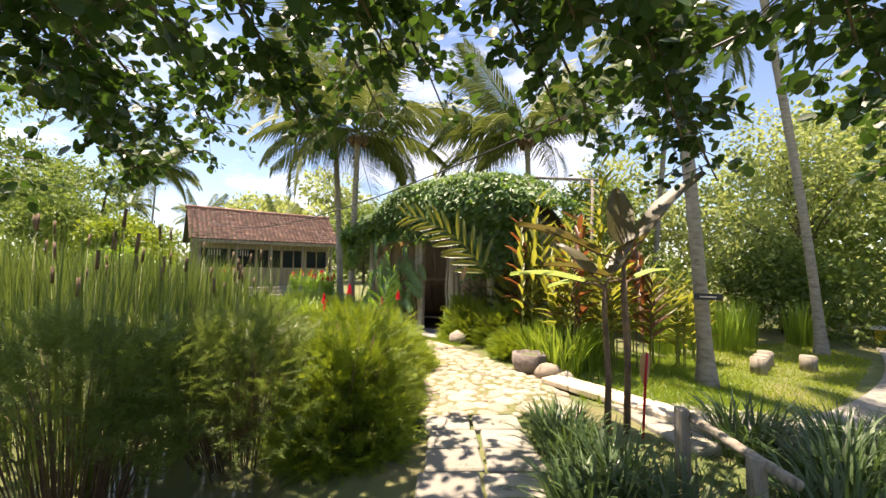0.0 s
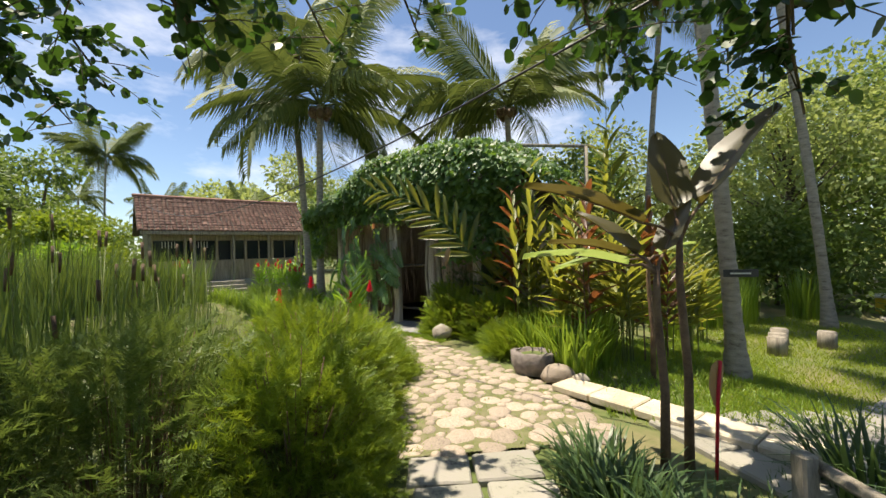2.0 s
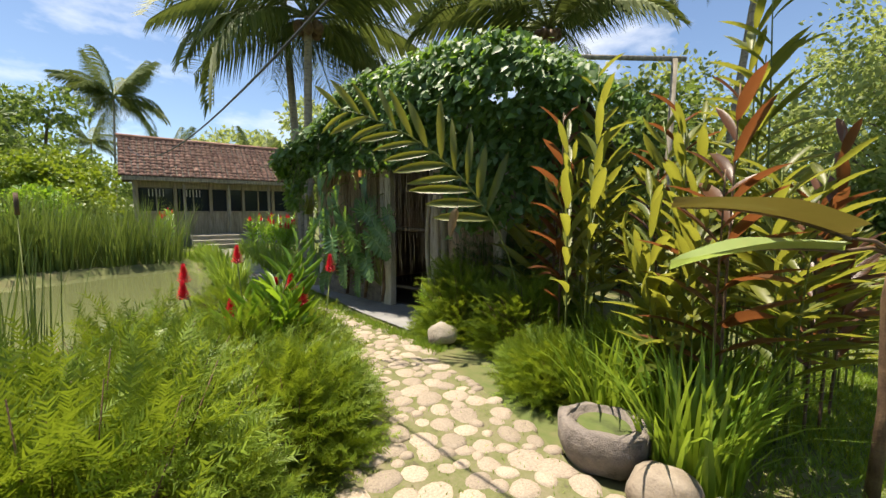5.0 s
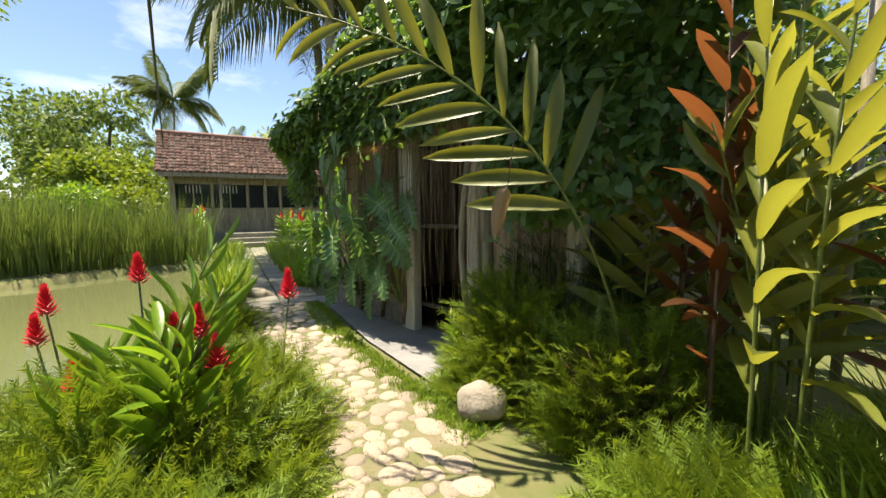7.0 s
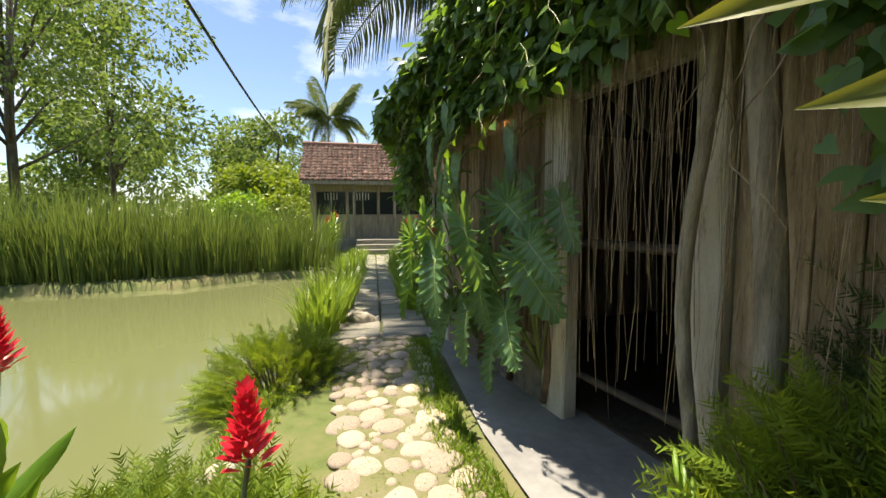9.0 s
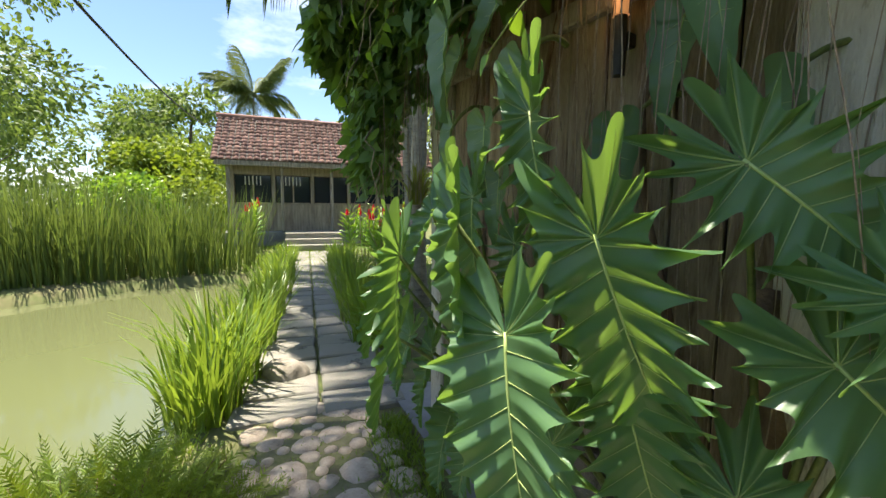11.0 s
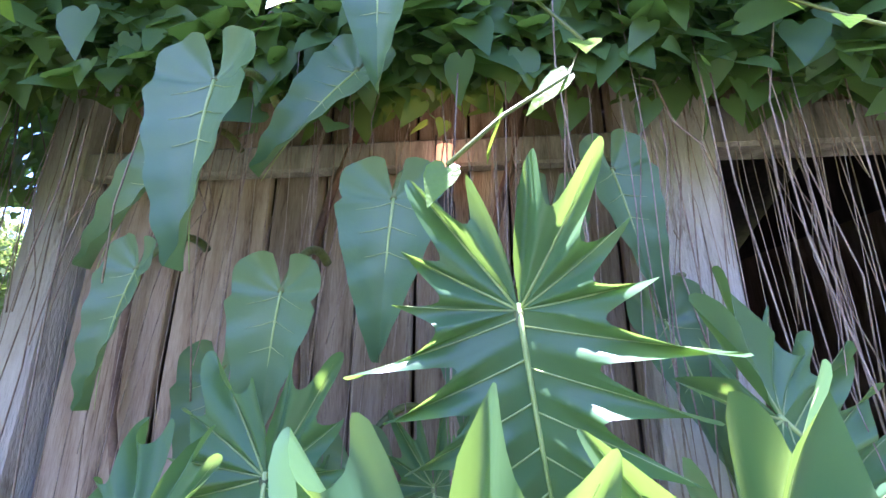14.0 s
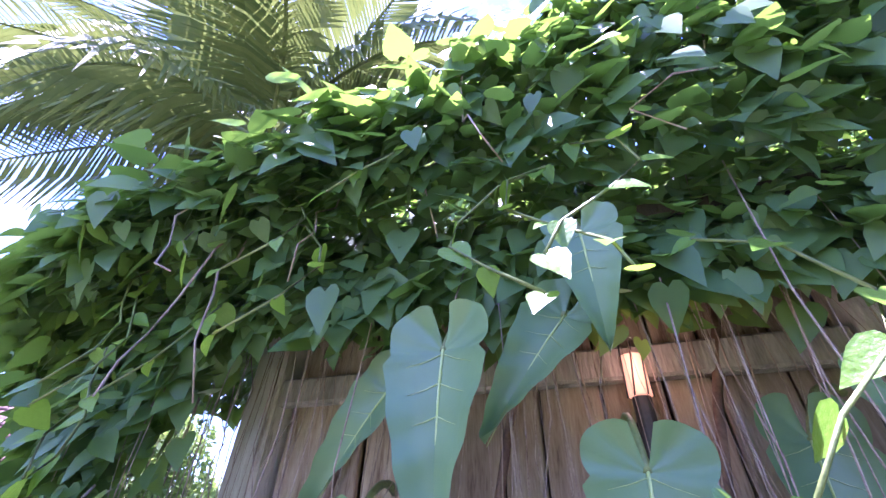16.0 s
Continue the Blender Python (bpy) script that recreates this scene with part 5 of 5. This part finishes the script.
# ---- stones and small things ----
def stone(name, at, sx, sy, sz, material, label, category, seed, rz=0.0, group=""):
    bm_ = bmesh.new()
    bmesh.ops.create_icosphere(bm_, subdivisions=3, radius=1)
    for v in bm_.verts:
        k = 1 + .22 * noise.noise(v.co * 1.3 + Vector((seed, 0, 0))) + .06 * noise.noise(v.co * 4 + Vector((0, seed, 0)))
        v.co = Vector((v.co.x * sx * k, v.co.y * sy * k, max(v.co.z, -.55) * sz * k))
    ob = part(name, bm_, material, None, m=pose(*at, 0, 0, rz), smooth=True)
    return tagged(ob, label, category, group)


stone("boulder", (.74, 6.75, .10), .17, .13, .14, M_BOULDER, "mottled brown boulder beside the cobbles", "stone", 1)
stone("boulder", (1.88, 4.32, .08), .17, .13, .12, M_COBBLE, "smooth pale boulder beside the trough", "stone", 2)
stone("boulder", (2.08, 4.18, .05), .09, .08, .07, M_BOULDER, "small grey stone by the kerb", "stone", 3)
stone("boulder", (-1.45, 7.05, .06), .15, .12, .10, M_BOULDER, "flat grey stone on the pond bank", "stone", 4)
stone("boulder", (-2.9, 10.0, .02), .2, .15, .12, M_BOULDER, "rough stone by the pond", "stone", 5)

trough = thing("stone_trough", "rough dark stone planter trough with moss", "planter", at=(1.72, 4.68, 0), rz=-22)
bm = bmesh.new()
ring = []
for rad_, z_ in ((.19, 0), (.23, .10), (.235, .24), (.20, .255), (.17, .25), (.15, .12)):
    row = [bm.verts.new((rad_ * math.cos(a) * 1.12 * (1 + .03 * math.sin(a * 5)), rad_ * math.sin(a) * .92, z_ + .008 * math.sin(a * 7))) for a in np.linspace(0, 2 * math.pi, 22, endpoint=False)]
    if ring:
        for i in range(22):
            bm.faces.new((ring[i], ring[(i + 1) % 22], row[(i + 1) % 22], row[i]))
    ring = row
bm.faces.new(ring)
part("bowl", bm, M_TROUGH, trough, smooth=True)
bm = bmesh.new()
bmesh.ops.create_cone(bm, cap_ends=True, segments=20, radius1=.155, radius2=.15, depth=.05, matrix=pose(0, 0, .19))
part("moss_soil", bm, M_SOIL, trough, "mossy soil filling")

kerb = tagged(new("kerb"), "pale sandy concrete kerb slabs beside the path", "kerb", kind="structure")
for i in range(5):
    a = np.array([1.98, 3.98]) + np.array([.42, -.62]) / .749 * (.42 * i)
    part("kerb_slab", box(.34, .41, .07 + .004 * (i % 2), .012, (0, 0, 0)), M_KERB, kerb, m=pose(a[0], a[1], .0, 0, 0, 34))

apron = tagged(put("apron", mesh_of("apron", [(.95, 6.75, .012), (2.0, 7.0, .012), (-1.4, 10.4, .012), (-2.05, 10.1, .012), (-1.3, 9.25, .012), (-.5, 8.15, .012), (.3, 7.25, .012)], [(0, 1, 2, 3, 4, 5, 6)], M_CONC, False)), "smooth grey concrete apron before the hut", "paving", kind="structure")

for i, (x_, y_) in enumerate([(6.35, 6.5), (6.6, 6.75), (6.95, 7.1), (7.45, 6.7)]):
    log = thing("log_stool", "short sawn log standing on the lawn", "stool", "log stools on the lawn", at=(x_, y_, gz(x_, y_)))
    put("bark", mesh_of("bark", *tube([(0, 0, -.03), (0, 0, .15), (.005, 0, .27)], (.14, .13, .135), 14), M_OLDWOOD), log)
    bm = bmesh.new()
    bmesh.ops.create_cone(bm, cap_ends=True, segments=14, radius1=.125, radius2=.12, depth=.012, matrix=pose(0, 0, .276))
    part("sawn_top", bm, M_OLDWOOD, log, "pale sawn face")
for i, (x_, y_) in enumerate([(12.0, 9.4), (13.3, 9.9)]):
    tb = thing("garden_table", "low yellow garden table with pale top", "table", at=(x_, y_, gz(x_, y_)), rz=20)
    part("tabletop", box(1.0 if i == 0 else .5, .55, .06, .01, (0, 0, .42)), M_WHITE, tb)
    part("base", box(.5 if i == 0 else .35, .4, .42, .01, (0, 0, 0)), M_YELLOW, tb, "yellow painted base")

fence = thing("rail_fence", "weathered grey low timber rail beside the path", "fence", at=(2.2, 1.4, gz(2.2, 1.4) - .05))
part("post", box(.08, .08, .50, .012, (0, .45, 0)), M_OLDWOOD, fence)
part("post", box(.08, .08, .44, .012, (.06, -.15, 0)), M_OLDWOOD, fence)
put("rail", mesh_of("rail", *tube([(.05, .5, .44), (.07, .1, .42), (.12, -.35, .38)], .032, 9), M_OLDWOOD), fence)

# bamboo pole laid over the hut roof and the overhead wire
pole = thing("bamboo_pole", "grey bamboo pole projecting over the vine", "pole")
put("culm", mesh_of("culm", *tube([(.75, 8.4, 3.72), (2.2, 8.2, 3.62), (4.0, 8.0, 3.5)], .035, 8), M_OLDWOOD), pole)
put("prop", mesh_of("prop", *tube([(3.8, 8.0, -.2), (3.85, 8.0, 3.5)], .04, 8), M_OLDWOOD), pole)
wire = thing("overhead_wire", "black overhead cable running to the house", "cable")
wt = np.linspace(0, 1, 30)
wa, wb_ = np.array([4.1, .55, 3.6]), np.array([-11.3, 17.7, 3.9])
put("cable", mesh_of("cable", *tube(wa + (wb_ - wa) * wt[:, None] - np.stack([0 * wt, 0 * wt, 4.6 * wt * (1 - wt)], -1), .011, 5), M_BLACK), wire)

# staghorn-like fern on the palm beside the hut corner
fern = thing("bracket_fern", "yellow-green bracket fern fixed on the palm", "fern", at=(-2.68, 12.42, 1.4))
put("frond_spray", mesh_of("frond_spray", *blades(36, .08, .6, 77, .035, .8), M_GINGER), fern)

# ---- house ----
E_H = np.array([.79, .61]) / math.hypot(.79, .61)
HRZ = math.degrees(math.atan2(E_H[1], E_H[0]))
house = thing("house", "long low timber house with red clay tile roof", "house", at=(-11.5, 17.6, 0), rz=HRZ)
# own axes: x along the front, y to the back; the eave runs along y = 0
HL, HY0, HD, HF, HE, HR_ = 7.2, .75, 3.6, .5, 2.83, 4.55
wall = part("wall", box(HL - .5, .12, .95, .01, (HL / 2, HY0, HF)), M_HOUSEWOOD, house, "vertical board dado")
part("plinth", box(HL - .1, HD + .6, HF, .02, (HL / 2, HY0 + HD / 2 - .2, 0)), M_CONC, house, "grey plinth")
part("upper_wall", box(HL - .5, .12, .42, .01, (HL / 2, HY0, HF + 1.95)), M_HOUSEWOOD, house)
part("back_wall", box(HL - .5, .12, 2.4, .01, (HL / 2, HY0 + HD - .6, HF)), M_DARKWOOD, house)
for x_ in (.3, HL - .3):
    part("side_wall", box(.12, HD - .7, 2.4, .01, (x_, HY0 + HD / 2 - .25, HF)), M_HOUSEWOOD, house)
for i in range(6):
    x_ = .36 + i * (HL - .72) / 5
    part("post", box(.12, .14, 2.35, .01, (x_, HY0 - .02, HF)), M_HOUSEWOOD, house)
for i in range(5):
    x_ = .36 + (i + .5) * (HL - .72) / 5
    win = part("window", box(1.12, .03, .95, .006, (x_, HY0 + .03, HF + .98)), M_PANE, house, "dark glazed window")
    part("frame", box(.05, .05, .95, .006, (x_, HY0 - .01, HF + .98)), M_HOUSEWOOD, win)
    part("sill", box(1.14, .08, .05, .006, (x_, HY0 - .05, HF + .95)), M_HOUSEWOOD, win)
    if i in (0, 1):
        for k in range(5):
            part("baluster", box(.03, .03, .3, .004, (x_ - .24 + .12 * k, HY0 - .04, HF + 1.6)), M_WHITE, win)
for k in range(42):
    part("board", box(.13, .02, .93, .003, (.45 + k * .152, HY0 - .07, HF + .01)), M_HOUSEWOOD, wall)
part("fascia", box(HL + .1, .05, .16, .008, (HL / 2, .02, HE - .14)), M_OLDWOOD, house, "grey eave board")
for i in range(5):
    part("verandah_post", box(.1, .1, HE - HF - .1, .01, (.3 + i * (HL - .6) / 4, .25, HF)), M_OLDWOOD, house)
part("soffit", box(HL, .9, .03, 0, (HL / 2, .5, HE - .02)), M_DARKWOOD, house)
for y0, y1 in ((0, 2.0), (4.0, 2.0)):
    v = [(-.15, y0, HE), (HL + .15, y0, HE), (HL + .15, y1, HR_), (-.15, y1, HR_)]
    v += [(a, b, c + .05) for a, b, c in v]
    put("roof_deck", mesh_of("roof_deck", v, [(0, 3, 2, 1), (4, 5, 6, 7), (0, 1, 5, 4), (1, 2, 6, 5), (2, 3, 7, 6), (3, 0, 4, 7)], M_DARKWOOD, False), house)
for x_ in (.3, HL - .3):
    put("gable", mesh_of("gable", [(x_, .2, HE), (x_, 3.8, HE), (x_, 2, HR_ - .05), (x_ + .05, .2, HE), (x_ + .05, 3.8, HE), (x_ + .05, 2, HR_ - .05)], [(0, 1, 2), (5, 4, 3), (0, 2, 5, 3), (1, 4, 5, 2)], M_HOUSEWOOD, False), house)
# curved pantiles: the front slope
TILE = (np.array([(-.5, 0, 0), (-.25, 0, .16), (0, 0, .22), (.25, 0, .16), (.5, 0, 0), (-.5, 1.15, -.12), (-.25, 1.15, .04), (0, 1.15, .1), (.25, 1.15, .04), (.5, 1.15, -.12),
                  (-.5, 0, -.08), (-.25, 0, .08), (0, 0, .14), (.25, 0, .08), (.5, 0, -.08)]),
        [(0, 1, 6, 5), (1, 2, 7, 6), (2, 3, 8, 7), (3, 4, 9, 8), (10, 11, 1, 0), (11, 12, 2, 1), (12, 13, 3, 2), (13, 14, 4, 3)])
r_t = np.random.default_rng(3)
slope = np.array([0, 2.0, HR_ - HE]); s_len = np.linalg.norm(slope); slope /= s_len
nxt, nyt = 36, 13
tw, tl = (HL + .3) / nxt, s_len / nyt
tile_me = [mesh_of("roof_tile", TILE[0] * [tw, tl, .22], TILE[1], M_TILE, True) for _ in range(2)]
tile_turn = Matrix(frames_of([slope], [(0, -slope[2], slope[1])])[0].tolist()).to_4x4()
rest_p, rest_s = [], []
for j in range(nyt):
    for i in range(nxt):
        o = np.array([-.15 + (i + .5) * tw, 0, HE + .055]) + slope * (tl * j - .03) + r_t.normal(0, .006, 3)
        if j < 8 and i < 36:
            put("roof_tile", tile_me[(i + j) % 2], house, m=Matrix.Translation(o) @ tile_turn @ pose(0, 0, 0, 0, 0, r_t.normal(0, 1.2)))
        else:
            rest_p.append(o)
rest_p = np.array(rest_p)
tt = np.array([[tile_turn[a][b] for b in range(3)] for a in range(3)])
ob = put("upper_tiles", spread_mesh("upper_tiles", (TILE[0] * [tw, tl, .22], TILE[1]), np.repeat(tt[None], len(rest_p), 0), rest_p, np.ones(len(rest_p)), M_TILE), house)
ob["kind"] = "stuff"
put("ridge_cap", mesh_of("ridge_cap", *tube([(-.2, 2, HR_ + .07), (HL / 2, 2, HR_ + .05), (HL + .2, 2, HR_ + .07)], .09, 10), M_TILE), house)
steps = thing("entrance_steps", "three grey stone steps up to the house", "steps", at=(-8.35, 18.25, 0), rz=HRZ)
for i in range(3):
    part("step", box(1.75, .34, .17, .012, (0, i * .32, i * .17)), M_SLAB, steps)
part("step", box(1.75, 1.6, .17, .012, (0, 1.6, .34)), M_SLAB, steps)

# ---- paving pieces ----
path_near = tagged(new("path"), "garden path of river cobbles and stone slabs", "path", kind="structure")
r_c = np.random.default_rng(17)
bed_v = [(a, b, .003) for a, b in COBBLES]
put("path_bed", mesh_of("path_bed", bed_v, [tuple(range(len(bed_v)))], M_BED, False), path_near, "sandy earth between the cobbles")
COB = []
for i in range(6):
    bm = bmesh.new()
    bmesh.ops.create_icosphere(bm, subdivisions=2, radius=1)
    for v in bm.verts:
        k = 1 + .25 * noise.noise(v.co * 1.1 + Vector((i * 7.0, 0, 0)))
        v.co = Vector((v.co.x * k, v.co.y * k, max(-.2, min(.72, v.co.z)) * .62))
    me = bpy.data.meshes.new("cobblestone")
    bm.to_mesh(me)
    bm.free()
    me.materials.append(M_COBBLE)
    me.polygons.foreach_set("use_smooth", np.ones(len(me.polygons), bool))
    COB.append(me)
cob = []
tries = 0
while tries < 16000:
    tries += 1
    x_, y_ = r_c.uniform(-3.1, 2.0), r_c.uniform(2.9, 10.3)
    if not inside(COBBLES, np.array([x_]), np.array([y_]))[0]:
        continue
    rad_ = r_c.choice([.115, .095, .08, .06, .05], p=[.3, .35, .2, .1, .05]) if tries < 7000 else (.06 if tries < 11000 else .042)
    if all((x_ - a) ** 2 + (y_ - b) ** 2 > (.80 * (rad_ + c)) ** 2 for a, b, c in cob):
        cob.append((x_, y_, rad_))
cob.sort(key=lambda c: abs(c[1] - 5.5))
for i, (x_, y_, rad_) in enumerate(cob[:300]):
    put("cobblestone", COB[i % 6], path_near, m=pose(x_, y_, -.012 + r_c.uniform(-.008, .006), r_c.uniform(-4, 4), r_c.uniform(-4, 4), r_c.uniform(0, 360)) @ Matrix.Diagonal((rad_ * r_c.uniform(1.1, 1.34), rad_ * r_c.uniform(.95, 1.12), .062, 1)))
if len(cob) > 300:
    far_c = np.array(cob[300:])
    rv = np.array([v.co for v in COB[0].vertices])
    rf = [tuple(p_.vertices) for p_ in COB[0].polygons]
    ang = r_c.uniform(0, 6.28, len(far_c))
    ob = put("far_cobbles", spread_mesh("far_cobbles", (rv, rf), frames_of(np.c_[np.cos(ang), np.sin(ang), 0 * ang], [(0, 0, 1.0)] * len(far_c)), np.c_[far_c[:, :2], np.full(len(far_c), -.012)],
                                            np.c_[far_c[:, 2] * 1.1, far_c[:, 2] * .95, np.full(len(far_c), .062)], M_COBBLE), path_near)
    ob["kind"] = "stuff"


def slab_mesh(w, l_, seed):
    bm_ = box(w, l_, .06, .012)
    for v in bm_.verts:
        v.co += Vector((noise.noise(v.co * 5 + Vector((seed, 0, 0))), noise.noise(v.co * 5 + Vector((0, seed, 0))), 0)) * .02
    me_ = bpy.data.meshes.new("paving_slab")
    bm_.to_mesh(me_)
    bm_.free()
    me_.materials.append(M_SLAB)
    return me_


NEAR_SLABS = [slab_mesh(.42, .33, i) for i in range(4)]
FAR_SLABS = [slab_mesh(.56, .31, 10 + i) for i in range(4)]
for j in range(17):
    for i in range(2):
        put("paving_slab", NEAR_SLABS[(i + 3 * j) % 4], path_near, m=pose(.54 + .45 * i + .05 * math.sin(j), 2.72 - .36 * j, -.045 + r_c.uniform(-.006, .006), r_c.uniform(-1, 1), r_c.uniform(-1, 1), r_c.uniform(-4, 4)))
fa, fb = np.array([-2.35, 9.7]), np.array([-8.2, 17.75])
fd = (fb - fa) / np.linalg.norm(fb - fa)
fs = np.array([fd[1], -fd[0]])
frz = math.degrees(math.atan2(fs[1], fs[0]))
for j in range(30):
    for i in range(2):
        q = fa + fd * (.335 * j) + fs * (.59 * (i - .5))
        put("paving_slab", FAR_SLABS[(i + 3 * j) % 4], path_near, m=pose(q[0], q[1], -.04 + r_c.uniform(-.006, .006), r_c.uniform(-1, 1), r_c.uniform(-1, 1), frz + r_c.uniform(-3, 3)))
# side path beyond the bed
side_path = tagged(new("path_side"), "grey stone side path curving past the lawn", "path", kind="structure")
for j in range(30):
    t = j / 29
    x_ = 2.5 + 9.0 * t
    y_ = 2.7 + 1.6 * t + 4.2 * t * t
    a = math.atan2(1.6 + 8.4 * t, 9.0)
    for i in range(2):
        put("paving_slab", FAR_SLABS[(i + 2 * j) % 4], side_path, m=pose(x_ - .57 * (i - .5) * math.sin(a), y_ + .57 * (i - .5) * math.cos(a), gz(x_, y_) - .03, 0, 0, math.degrees(a) + 90 + r_c.uniform(-3, 3)))
